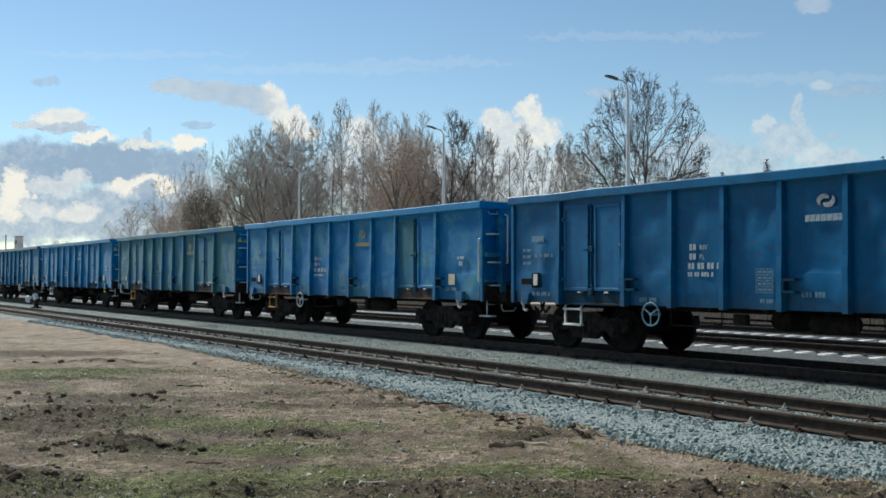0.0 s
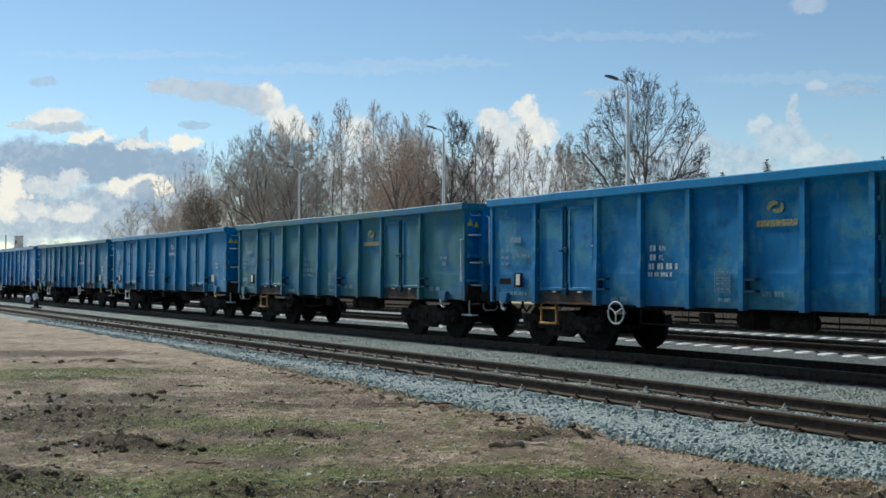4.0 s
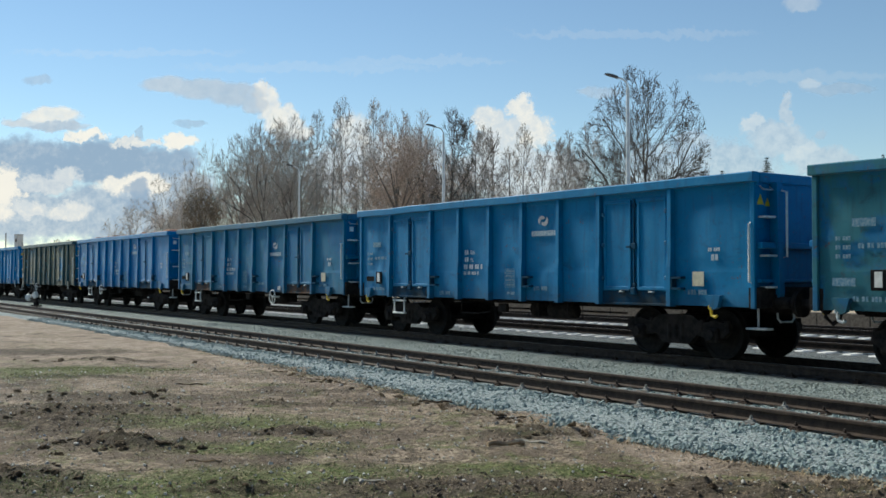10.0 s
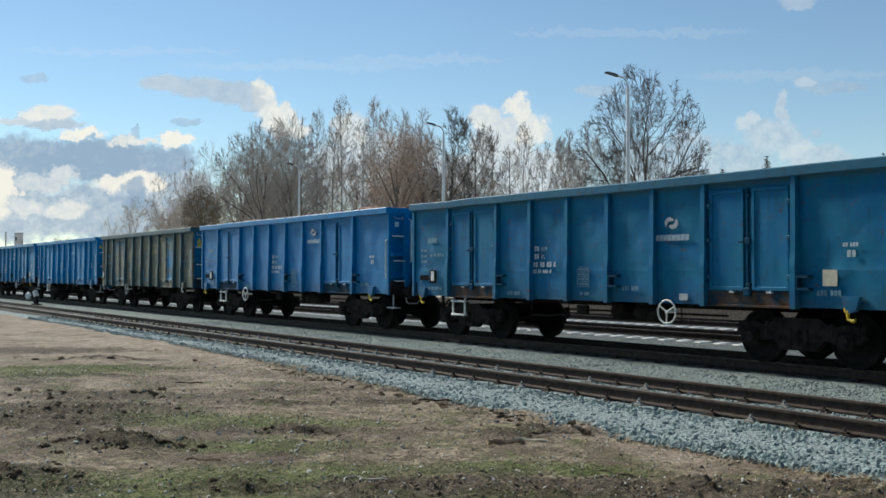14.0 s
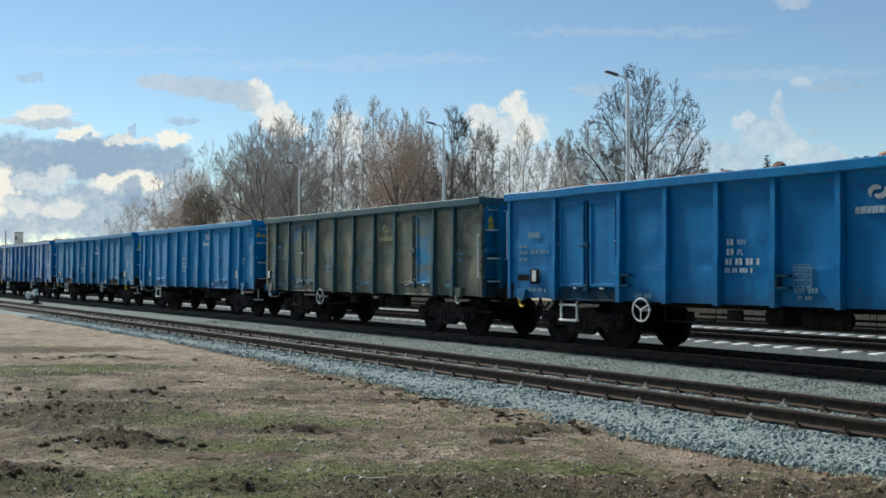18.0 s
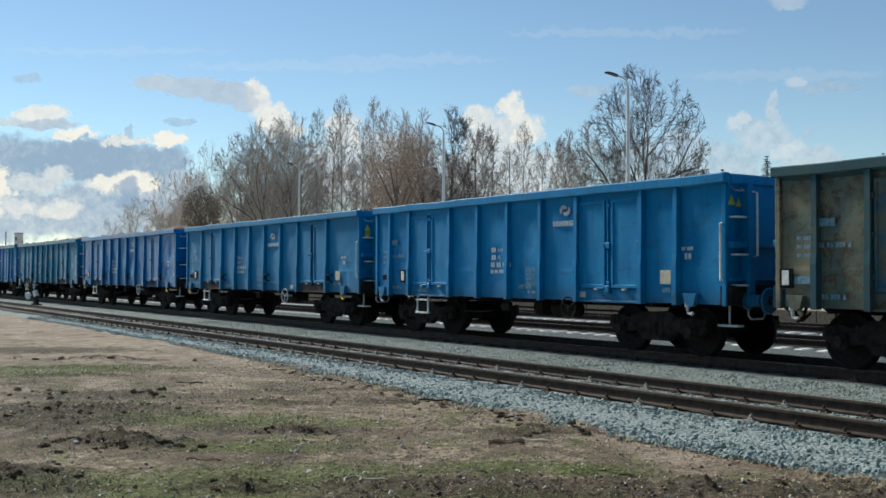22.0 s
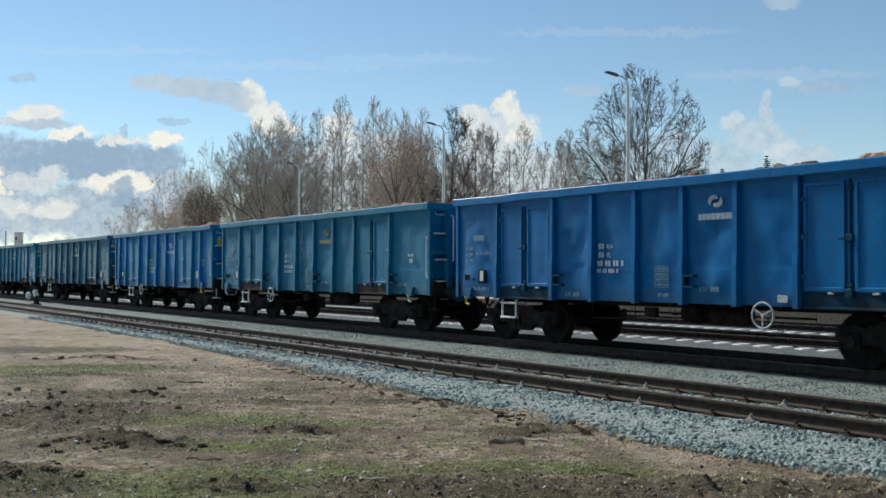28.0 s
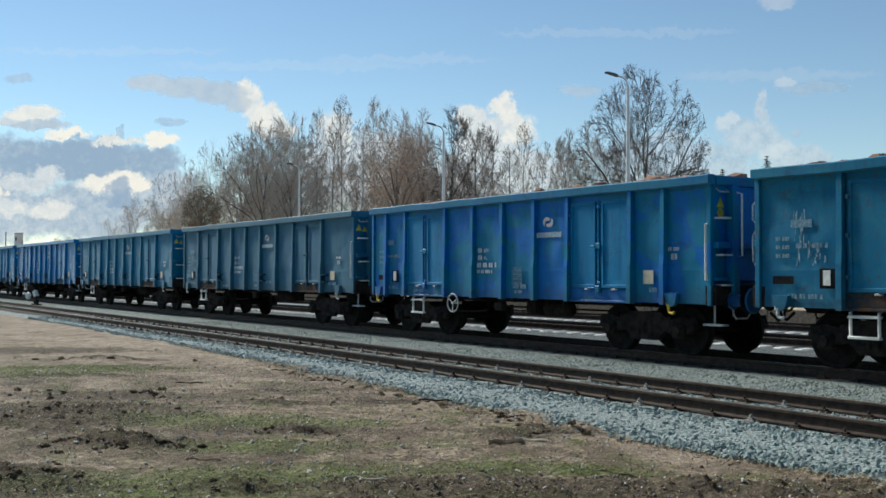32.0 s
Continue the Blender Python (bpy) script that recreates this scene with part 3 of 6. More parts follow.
def clod_mesh(seed):
    """A torn lump of turf: ragged soil, broken faces, one unit wide."""
    bm = bmesh.new()
    bmesh.ops.create_icosphere(bm, subdivisions=3, radius=1)
    for v in bm.verts:
        p = v.co.copy()
        k = 1 + 0.45 * noise.noise(p * 1.5 + Vector((seed, 0, 0))) + 0.35 * noise.noise(p * 3.7 + Vector((seed, 3, 0))) + 0.22 * noise.noise(p * 8 + Vector((0, seed, 0)))
        v.co = Vector((p.x * k, p.y * k, max(p.z, -0.5) * k))
    g = Geo()
    g.v, g.f = [v.co[:] for v in bm.verts], [[v.index for v in f.verts] for f in bm.faces]
    bm.free()
    return g.mesh("turf_clod", 15)


CLOD = [clod_mesh(i * 7.3 + 1) for i in range(5)]


def clod(rng, x, y, r, h):
    ob = place("turf_clod", rng.choice(CLOD), TURF, None)
    ob.matrix_basis = pose(x, y, soil_height(x, y) + h * 0.1, rng.uniform(-15, 15), rng.uniform(-15, 15), rng.uniform(0, 360)) @ Matrix.Diagonal((r, r * rng.uniform(0.5, 0.9), h, 1))
    return tagged(ob, "torn dark clod of turf lying on the soil", "turf clod", "torn turf clods")


TURF = Mat("torn_turf")
TURF = TURF.done(TURF.mix(TURF.ramp(TURF.noise(5, 6, 0.75), 0.38, 0.66), (0.085, 0.063, 0.042), (0.40, 0.305, 0.20)), 0.95, 0, TURF.noise(9, 5), 0.15, 0.1)


def clods():
    """Heaps of torn turf: middle, spread, number, size."""
    rng = random.Random(23)
    for cx, cy, sx, sy, n, r in ((-11.3, 3.45, 0.42, 0.22, 42, 0.075), (-10.2, 2.1, 0.30, 0.25, 20, 0.07), (-14.4, 3.8, 0.9, 0.5, 34, 0.085), (-8.95, 8.05, 0.22, 0.12, 14, 0.085), (-8.4, 3.7, 0.25, 0.2, 10, 0.06),
                                 (-16.2, 4.6, 0.9, 0.5, 22, 0.09), (-10.9, 5.5, 0.4, 0.2, 12, 0.06), (-22.7, 6.4, 0.8, 0.25, 14, 0.12), (-6.2, 6.9, 0.5, 0.3, 10, 0.06)):
        for i in range(n):
            u, v = rng.gauss(0, 1), rng.gauss(0, 1)
            k = r * rng.uniform(0.30, 0.85)
            clod(rng, cx + u * sx * 0.62 - v * sy * 0.78, cy + u * sx * 0.78 + v * sy * 0.62, k, k * rng.uniform(0.35, 0.65))
    # a crumbling lip of soil along the stones
    for i in range(54):
        x = -9.0 - 9.5 * rng.random()
        k = rng.uniform(0.025, 0.07)
        clod(rng, x, shoulder_edge(x) - 0.30 - abs(rng.gauss(0, 0.22)), k * 1.3, k * 0.45)


clods()


def stick(x, y, length, r, turn, mat, label, bend=0.1):
    root_z = soil_height(x, y) + r
    pts = [(-length / 2 + length * k / 5, bend * length * math.sin(k * 1.1) * 0.4, 0.012 * math.sin(k * 2.0)) for k in range(6)]
    g = Geo()
    limb_pts = [Vector(p) for p in pts]
    g.pipe(limb_pts, r, 6)
    ob = part("stick", g, mat, None)
    ob.matrix_basis = pose(x, y, root_z, 0, 0, turn)
    return tagged(ob, label, "stick", "fallen sticks")


DRY_WOOD = simple("dry_wood", (0.30, 0.20, 0.11), (0.48, 0.36, 0.23), 12, 0.85)
GREY_WOOD = simple("grey_wood", (0.42, 0.38, 0.30), (0.62, 0.57, 0.48), 12, 0.85)
DARK_WOOD = simple("dark_wood", (0.05, 0.035, 0.025), (0.11, 0.08, 0.055), 12, 0.9)
for sx, sy, ln, r, turn, mat, label in ((-8.78, 6.95, 0.42, 0.028, 70, DRY_WOOD, "split piece of light brown wood on the soil"), (-8.85, 7.38, 0.40, 0.016, 32, GREY_WOOD, "pale crooked stick on the soil"),
                                        (-8.03, 4.75, 0.45, 0.010, 38, GREY_WOOD, "thin pale stick on the grass"), (-9.82, 3.86, 0.36, 0.012, 55, DRY_WOOD, "thin brown stick on the grass"), (-12.2, 8.35, 0.5, 0.014, 50, DARK_WOOD, "dark twig at the stone edge"),
                                        (-10.35, 8.3, 0.42, 0.013, 75, DARK_WOOD, "dark twig at the stone edge"), (-17.0, 6.4, 0.5, 0.012, 60, DARK_WOOD, "dark twig on the sand"), (-7.0, 6.9, 0.4, 0.012, 20, DARK_WOOD, "dark twig on the soil")):
    stick(sx, sy, ln, r, turn, mat, label)


def switch_stand(x, y):
    """A low ground lever of a turnout: cast base, a round white weight and a lever with a white lantern box."""
    root = tagged(new("switch_stand"), "low turnout lever with round white counterweight and white box", "switch stand")
    root.matrix_basis = pose(x, y, -0.40, 0, 0, 20)
    part("base", Geo().box(-0.28, 0.28, -0.16, 0.16, 0.0, 0.12, 0.02).box(-0.12, 0.12, -0.10, 0.10, 0.10, 0.32, 0.03), FRAME, root)
    part("lever", Geo().pipe([(0.05, 0, 0.25), (-0.20, 0, 0.42), (-0.62, -0.05, 0.52)], 0.035), FRAME, root)
    part("counterweight", Geo().lathe([(0.0, -0.09), (0.16, -0.085), (0.20, -0.03), (0.20, 0.03), (0.16, 0.085), (0.0, 0.09)], (-0.70, -0.05, 0.54), "y", 22), WHITE, root, "round white counterweight")
    part("post", Geo().box(-0.05, 0.05, -0.05, 0.05, 0.28, 0.55, 0.01), FRAME, root)
    part("lantern", Geo().box(-0.13, 0.13, -0.10, 0.10, 0.0, 0.34, 0.02), WHITE, root, "white lantern box", m=pose(0.0, 0, 0.52, 0, -28, 0))
    return root


switch_stand(-58.5, 13.25)


def far_building():
    root = tagged(new("tower_block"), "small white tower building far along the line", "building")
    x, y = -397.5, 83.6
    root.matrix_basis = pose(x, y, -0.5, 0, 0, 20)
    wall = simple("far_render", (0.62, 0.60, 0.56), (0.74, 0.72, 0.68), 0.3, 0.9)
    part("wall", Geo().box(-1.1, 1.1, -1.1, 1.1, 0, 16.6, 0.05), wall, root)
    part("roof", Geo().box(-1.2, 1.2, -1.2, 1.2, 16.6, 16.9, 0.05), CONCRETE, root)
    for z in (8.0, 11.0, 14.0):
        part("window", Geo().box(-0.4, 0.4, -1.16, -1.08, z, z + 1.2), BLACK, root, "dark window")
    part("aerial", Geo().tube((2.4, 0, 0), (2.4, 0, 14.0), 0.35, 0.28, 8), CONCRETE, root, "grey mast beside the tower")
    return root


far_building()


def far_mast():
    root = tagged(new("signal_mast"), "thin grey mast far along the line", "mast")
    root.matrix_basis = pose(-392.0, 78.0, -0.5)
    part("pole", Geo().tube((0, 0, 0), (0, 0, 17), 0.28, 0.2, 8), CONCRETE, root)
    part("crosspiece", Geo().box(-0.9, 0.9, -0.12, 0.12, 15.6, 15.85), CONCRETE, root)


far_mast()


# ---- wagons ----
def wagon_paint(name, base, patch, worn, amount, rust, rough=0.58, sharp=0.07, gloss=0.16):
    """Faded wagon paint: repainted patches, pale wear, vertical grime and rust from scratches and edges."""
    k = Mat(name)
    r = k.random()
    add = k.node("ShaderNodeVectorMath")
    add.operation = "ADD"
    k.put(add.inputs[0], k.co)
    comb = k.node("ShaderNodeCombineXYZ")
    k.put(comb.inputs[0], k.math("MULTIPLY", r, 37.0))
    k.put(add.inputs[1], comb.outputs[0])
    co = add.outputs[0]
    big = k.noise(0.9, 5, 0.62, 0.5, co)
    mid = k.noise(3.2, 6, 0.68, 0.4, co)
    fine = k.noise(38, 4, 0.7, 0, co)
    run = k.noise(5, 4, 0.6, 0.2, co, stretch=(1.7, 1.7, 0.2))
    x, y, z = k.xyz()
    col = k.mix(k.ramp(k.math("ADD", big, k.math("MULTIPLY", k.math("SUBTRACT", mid, 0.5), 0.35)), amount - sharp, amount + sharp), base, patch)
    col = k.mix(k.math("MULTIPLY", k.ramp(mid, 0.50, 0.72), 0.36), col, worn)
    dark = k.mix(0.0, (base[0] * 0.35 + 0.01, base[1] * 0.35 + 0.01, base[2] * 0.35 + 0.008), (0, 0, 0))
    col = k.mix(k.math("MULTIPLY", k.ramp(run, 0.50, 0.75), 0.42), col, dark)
    smudge = k.noise(2.1, 5, 0.7, 0.8, co, stretch=(1.0, 1.0, 1.7), shift=(7, 1, 4))
    col = k.mix(k.math("MULTIPLY", k.ramp(smudge, 0.54, 0.70), 0.45), col, dark)
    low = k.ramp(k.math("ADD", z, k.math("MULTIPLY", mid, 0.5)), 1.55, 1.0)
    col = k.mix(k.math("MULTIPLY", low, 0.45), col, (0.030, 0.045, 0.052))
    spots = k.math("MULTIPLY", k.ramp(k.noise(7.5, 6, 0.75, 0.3, co, shift=(3, 5, 8)), 0.60 - rust * 0.06, 0.66 - rust * 0.06), k.ramp(big, 0.38, 0.62))
    col = k.mix(k.math("MULTIPLY", spots, 0.85), col, (0.10, 0.050, 0.026))
    col = k.mix(k.math("MULTIPLY", k.ramp(fine, 0.5, 0.8), 0.05), col, (0.2, 0.24, 0.26))
    rgh = k.math("ADD", k.math("MULTIPLY", mid, 0.35), rough - 0.16)
    return k.done(col, rgh, 0, k.math("ADD", k.math("MULTIPLY", mid, 1.0), k.math("MULTIPLY", fine, 0.06)), 0.006, gloss, 0.22)


# base, repainted patches, pale wear, share of patches, rust
PAINTS = {
    "navy": wagon_paint("navy_blue_paint", (0.003, 0.108, 0.260), (0.004, 0.130, 0.307), (0.025, 0.171, 0.318), 0.52, 0.1, 0.36, 0.07, 0.16),
    "mottled": wagon_paint("mottled_blue_paint", (0.006, 0.160, 0.390), (0.050, 0.228, 0.355), (0.085, 0.268, 0.379), 0.53, 0.2),
    "green": wagon_paint("faded_green_paint", (0.028, 0.150, 0.195), (0.010, 0.138, 0.300), (0.090, 0.175, 0.185), 0.53, 0.4),
    "light": wagon_paint("light_blue_paint", (0.004, 0.167, 0.364), (0.005, 0.185, 0.397), (0.035, 0.223, 0.374), 0.55, 0.05),
    "steel": wagon_paint("steel_blue_paint", (0.009, 0.150, 0.279), (0.006, 0.138, 0.310), (0.045, 0.206, 0.284), 0.52, 0.3),
    "bright": wagon_paint("bright_blue_paint", (0.005, 0.161, 0.403), (0.005, 0.188, 0.446), (0.028, 0.237, 0.446), 0.56, 0.0, 0.42),
    "olive": wagon_paint("olive_brown_paint", (0.215, 0.195, 0.130), (0.090, 0.140, 0.125), (0.360, 0.265, 0.170), 0.51, 1.6, 0.58, 0.14),
    "patched": wagon_paint("patched_door_paint", (0.130, 0.140, 0.105), (0.020, 0.110, 0.190), (0.18, 0.16, 0.11), 0.52, 0.8),
    "half_blue": wagon_paint("half_blue_door_paint", (0.130, 0.150, 0.115), (0.008, 0.205, 0.420), (0.16, 0.18, 0.15), 0.46, 0.3, 0.55, 0.14),
    "azure": wagon_paint("azure_paint", (0.005, 0.188, 0.431), (0.005, 0.211, 0.470), (0.027, 0.246, 0.444), 0.55, 0.05),
    "royal": wagon_paint("royal_blue_paint", (0.003, 0.128, 0.359), (0.003, 0.145, 0.390), (0.012, 0.178, 0.406), 0.55, 0.0, 0.34, 0.07, 0.15),
    "teal": wagon_paint("teal_paint", (0.010, 0.150, 0.289), (0.014, 0.169, 0.289), (0.068, 0.230, 0.273), 0.52, 0.4),
    "twotone": wagon_paint("two_tone_blue_paint", (0.009, 0.177, 0.323), (0.006, 0.144, 0.467), (0.040, 0.247, 0.391), 0.50, 0.1, 0.5, 0.02),
    "greyblue": wagon_paint("grey_blue_paint", (0.027, 0.131, 0.212), (0.023, 0.126, 0.229), (0.074, 0.168, 0.229), 0.52, 0.3),
    "slate": wagon_paint("slate_paint", (0.030, 0.087, 0.115), (0.039, 0.093, 0.103), (0.099, 0.124, 0.115), 0.52, 0.8),
}
RUSTY_SILL = simple("rusty_sill", (0.010, 0.048, 0.075), (0.125, 0.066, 0.036), 3.2, 0.85, 0, 0.004, spec=0.1)
DARK_SILL = simple("grimy_sill", (0.006, 0.050, 0.105), (0.030, 0.042, 0.050), 3, 0.8, 0, 0.003, spec=0.1)
NAVY_FITTING = simple("navy_fitting", (0.006, 0.065, 0.135), (0.018, 0.048, 0.075), 4, 0.8, 0, 0.002, spec=0.1)
LOAD = Mat("load_lumps")
LOAD = LOAD.done(LOAD.mix(LOAD.ramp(LOAD.math("ADD", LOAD.math("MULTIPLY", LOAD.island(), 0.7), LOAD.math("MULTIPLY", LOAD.noise(9), 0.4)), 0.2, 0.9), (0.12, 0.062, 0.042), (0.33, 0.19, 0.13)), 0.9, 0, LOAD.noise(30), 0.01)

WALL_Y, TOP, SILL = 1.325, 3.02, 0.855
# two sorts of wagon: half length, ribs, door centres, bogie centres, foot step
LONG = dict(half=6.60, ribs=(-5.02, -3.12, -1.92, -0.72, 0.47, 1.68, 2.90, 4.78), doors=(-4.07, 3.84), bogies=(-4.6, 4.6), step=-4.66, square=5.27, gussets=(-6.12, 5.80), ledge=(1, 4, 7), painted=False)
SHORT = dict(half=5.80, ribs=(-5.08, -4.15, -2.35, -1.22, -0.10, 1.02, 2.10, 3.90, 4.75), doors=(-3.25, 3.0), bogies=(-3.95, 3.95), step=-3.62, square=4.2, gussets=(-5.45, 4.95), ledge=(), painted=True)
SHORT_WIDE = dict(SHORT, half=5.87, ribs=(-5.15, -4.22, -2.42, -1.29, -0.17, 0.97, 2.11, 3.92, 4.80), doors=(-3.32, 3.01), bogies=(-4.0, 3.98), step=-3.68, square=4.37, gussets=(-5.52, 5.14))


def wall_mesh(seed, half, ribs, dent=1.0):
    """A side sheet with bulges and dents between the ribs."""
    g = Geo()
    xs = np.linspace(-half, half, 105)
    zs = sorted([*np.linspace(SILL, TOP, 19), 1.465, 1.478])
    w = len(xs)
    for z in zs:
        for x in xs:
            d = min(abs(x - r) for r in (*ribs, -half, half))
            soft = min(1.0, d / 0.35) * min(1.0, (z - SILL) / 0.35, (TOP - z) / 0.3)
            y = 0.030 * noise.noise((x * 1.1 + seed * 9, z * 1.3, seed)) + 0.016 * noise.noise((x * 3.1 + seed * 5, z * 2.6, seed + 3))
            crease = noise.noise((x * 1.7 + seed * 3, z * 1.9 + 5, seed + 9))
            y += 0.022 * max(0.0, 0.12 - abs(crease)) / 0.12 * (noise.noise((x * 0.6, z * 0.5, seed + 20)) > 0)
            g.v.append((x, (y * dent + 0.012 * (dent - 1) * noise.noise((x * 4.6, z * 4.2, seed + 31))) * soft - (0.003 if z < 1.47 else 0.0), z))
    n = len(zs)
    g.f = [(j * w + i, j * w + i + 1, j * w + w + i + 1, j * w + w + i) for j in range(n - 1) for i in range(w - 1)]
    k = len(g.v)
    # inner face, 30 mm behind
    g.v += [(-half, 0.05, SILL), (half, 0.05, SILL), (half, 0.05, TOP), (-half, 0.05, TOP)]
    g.f += [(k + 3, k + 2, k + 1, k)]
    g.f += [(*range(w - 1, -1, -1), k, k + 1), (*range((n - 1) * w, n * w), k + 2, k + 3)]
    g.f += [tuple([k] + [j * w for j in range(n)][::1] + [k + 3]), tuple([k + 1] + [j * w + w - 1 for j in range(n)] + [k + 2])]
    return g.mesh("side_wall", 50)


MESH = {}
for i in range(4):
    MESH["wall", i, 6.60] = wall_mesh(i + 1, 6.60, LONG["ribs"])
for i in (4, 5):
    MESH["wall", i, 6.60] = wall_mesh(i + 9, 6.60, LONG["ribs"], 1.9)
for i in range(2):
    MESH["wall", i, 5.80] = wall_mesh(i + 6, 5.80, SHORT["ribs"])
    MESH["wall", i, 5.87] = wall_mesh(i + 8, 5.87, SHORT_WIDE["ribs"])

# a pressed hat-section rib that tapers at its foot
rib = Geo()
sec = ((2.995, 0.100, 0.055), (1.75, 0.115, 0.058), (1.55, 0.135, 0.06), (0.83, 0.135, 0.06))
for z, dep, hw in sec:
    rib.v += [(-hw, 0.0, z), (-hw * 0.85, -dep, z), (hw * 0.85, -dep, z), (hw, 0.0, z)]
for j in range(3):
    rib.f += [(j * 4 + i, j * 4 + i + 1, j * 4 + 5 + i, j * 4 + 4 + i) for i in range(3)]
rib.f += [(0, 1, 2, 3), (15, 14, 13, 12)]
MESH["rib"] = rib.mesh("rib")



def top_mesh(half):
    g = Geo()
    out = [(-0.115, 0.07), (-0.135, 0.085), (-0.135, 0.225), (-0.118, 0.243), (0.03, 0.245), (0.06, 0.225), (0.06, 0.0), (0.0, 0.0), (-0.01, 0.07)]
    n = len(out)
    for x in np.linspace(-half - 0.07, half + 0.07, 40):
        sag = 0.012 * noise.noise((x * 0.9, half, 0))
        g.v += [(x, y + sag, 2.925 + z + sag * 1.2) for y, z in out]
    g.f = [(j * n + i, j * n + (i + 1) % n, j * n + n + (i + 1) % n, j * n + n + i) for j in range(39) for i in range(n)]
    g.f += [tuple(range(n)), tuple(range(40 * n - 1, 39 * n - 1, -1))]
    return g.mesh("top_rail", 25)


def floor_mesh(half, bogies):
    g = Geo().box(-half + 0.1, half - 0.1, -0.18, 0.18, 0.72, 1.0).box(-half + 0.03, half - 0.03, -1.22, 1.22, 1.0, 1.06)
    for s in (-1, 1):
        g.box(-half + 0.03, half - 0.03, s * 1.17 - 0.05, s * 1.17 + 0.05, 0.88, 1.08)
    for x in (-2.4, -1.2, 0.0, 1.2, 2.4, *bogies):
        g.box(x - 0.05, x + 0.05, -1.20, 1.20, 0.80, 1.0)
    return g.mesh("underframe")


for sort in (LONG, SHORT, SHORT_WIDE):
    MESH["top", sort["half"]] = top_mesh(sort["half"])
    MESH["underframe", sort["half"]] = floor_mesh(sort["half"], sort["bogies"])
MESH["end_top"] = Geo().box(-0.12, 0.08, -1.26, 1.26, 2.985, 3.165, 0.02).mesh("end_top_rail")


def door_mesh():
    """One leaf of a side door: a stiff pressed frame round a recessed panel with a slight belly."""
    w, z0, z1 = 0.74, 1.12, 2.86
    g = Geo()
    for inset, y in ((0, 0.0), (0.0, -0.042), (0.008, -0.050), (0.055, -0.050), (0.066, -0.028), (0.12, -0.024), (0.25, -0.032)):
        g.v += [(-w / 2 + inset, y, z0 + inset), (w / 2 - inset, y, z0 + inset), (w / 2 - inset, y, z1 - inset), (-w / 2 + inset, y, z1 - inset)]
    for k in range(6):
        g.f += [(k * 4 + i, k * 4 + (i + 1) % 4, k * 4 + 4 + (i + 1) % 4, k * 4 + 4 + i) for i in range(4)]
    g.f += [(24, 25, 26, 27)]
    return g.mesh("door", 20)


MESH["door"] = door_mesh()
# the slot between the leaves and the locking gear in it
MESH["door_slot"] = Geo().box(-0.10, 0.10, -0.012, 0.0, 1.14, 2.86, 0.003).mesh("door_slot")
latch = Geo().tube((0.0, -0.04, 1.05), (0.0, -0.04, 2.88), 0.018, n=8)
for z in (1.22, 2.75):
    latch.box(-0.05, 0.05, -0.06, -0.01, z - 0.03, z + 0.03, 0.01)
latch.box(-0.065, 0.065, -0.08, -0.02, 1.90, 2.02, 0.012).box(-0.16, -0.05, -0.115, -0.085, 1.93, 1.97, 0.008).box(-0.07, 0.07, -0.10, -0.02, 1.02, 1.17, 0.02).box(-0.30, -0.08, -0.10, -0.07, 1.10, 1.13, 0.006)
MESH["latch"] = latch.mesh("latch")
MESH["door_stop"] = Geo().box(-0.055, 0.055, -0.085, -0.02, -0.018, 0.018, 0.006).mesh("door_stop")
MESH["threshold"] = Geo().box(-0.89, 0.89, -0.022, 0.02, 0.85, 1.10, 0.006).box(-0.89, 0.89, -0.055, 0.02, 0.83, 0.875, 0.008).mesh("threshold")
MESH["hinge"] = Geo().box(-0.035, 0.035, -0.06, 0.0, -0.04, 0.04, 0.012).mesh("hinge")
MESH["bracket"] = Geo().prism([(0.06, 1.14), (0.30, 1.14), (0.30, 1.18), (0.09, 1.18), (0.09, 1.34), (0.30, 1.34), (0.30, 1.38), (0.06, 1.38)], -0.13, 0.0).mesh("foot_bracket")

end = Geo().box(-0.025, 0.025, -1.31, 1.31, 0.95, 3.0)
MESH["end_wall"] = end.mesh("end_wall")
post = Geo().prism([(0, 0.9), (0.16, 0.9), (0.20, 1.1), (0.16, 2.99), (0, 2.99)], -0.07, 0.07)
MESH["end_post"] = post.mesh("end_post")
MESH["end_beam"] = Geo().box(0.0, 0.14, -1.30, 1.30, 1.86, 1.97, 0.012).box(0.0, 0.10, -1.30, 1.30, 1.28, 1.34, 0.01).mesh("end_beam")
MESH["headstock"] = Geo().box(-0.12, 0.14, -1.33, 1.33, 0.84, 1.20, 0.012).mesh("headstock")
MESH["corner"] = Geo().box(-0.05, 0.05, -0.035, 0.05, 0.83, 3.0, 0.012).mesh("corner_post")

buf = Geo().tube((0, 0, 0), (0.30, 0, 0), 0.115, 0.10, 18).tube((0.28, 0, 0), (0.44, 0, 0), 0.075, n=16).tube((0.44, 0, 0), (0.475, 0, 0), 0.235, 0.215, 24).tube((-0.02, 0, 0), (0.03, 0, 0), 0.17, n=8)
MESH["buffer"] = buf.mesh("buffer", 35)
hook = Geo().box(0, 0.22, -0.03, 0.03, -0.05, 0.07, 0.01).pipe([(0.20, -0.05, 0), (0.42, -0.05, -0.02), (0.52, -0.04, -0.03)], 0.022).pipe([(0.20, 0.05, 0), (0.42, 0.05, -0.02), (0.52, 0.04, -0.03)], 0.022)
hook.tube((0.5, -0.09, -0.03), (0.5, 0.09, -0.03), 0.028, n=10).pipe([(0.15, 0.2, -0.02), (0.22, 0.2, -0.25), (0.35, 0.19, -0.36), (0.52, 0.19, -0.22)], 0.028)
MESH["coupling"] = hook.mesh("coupling", 40)

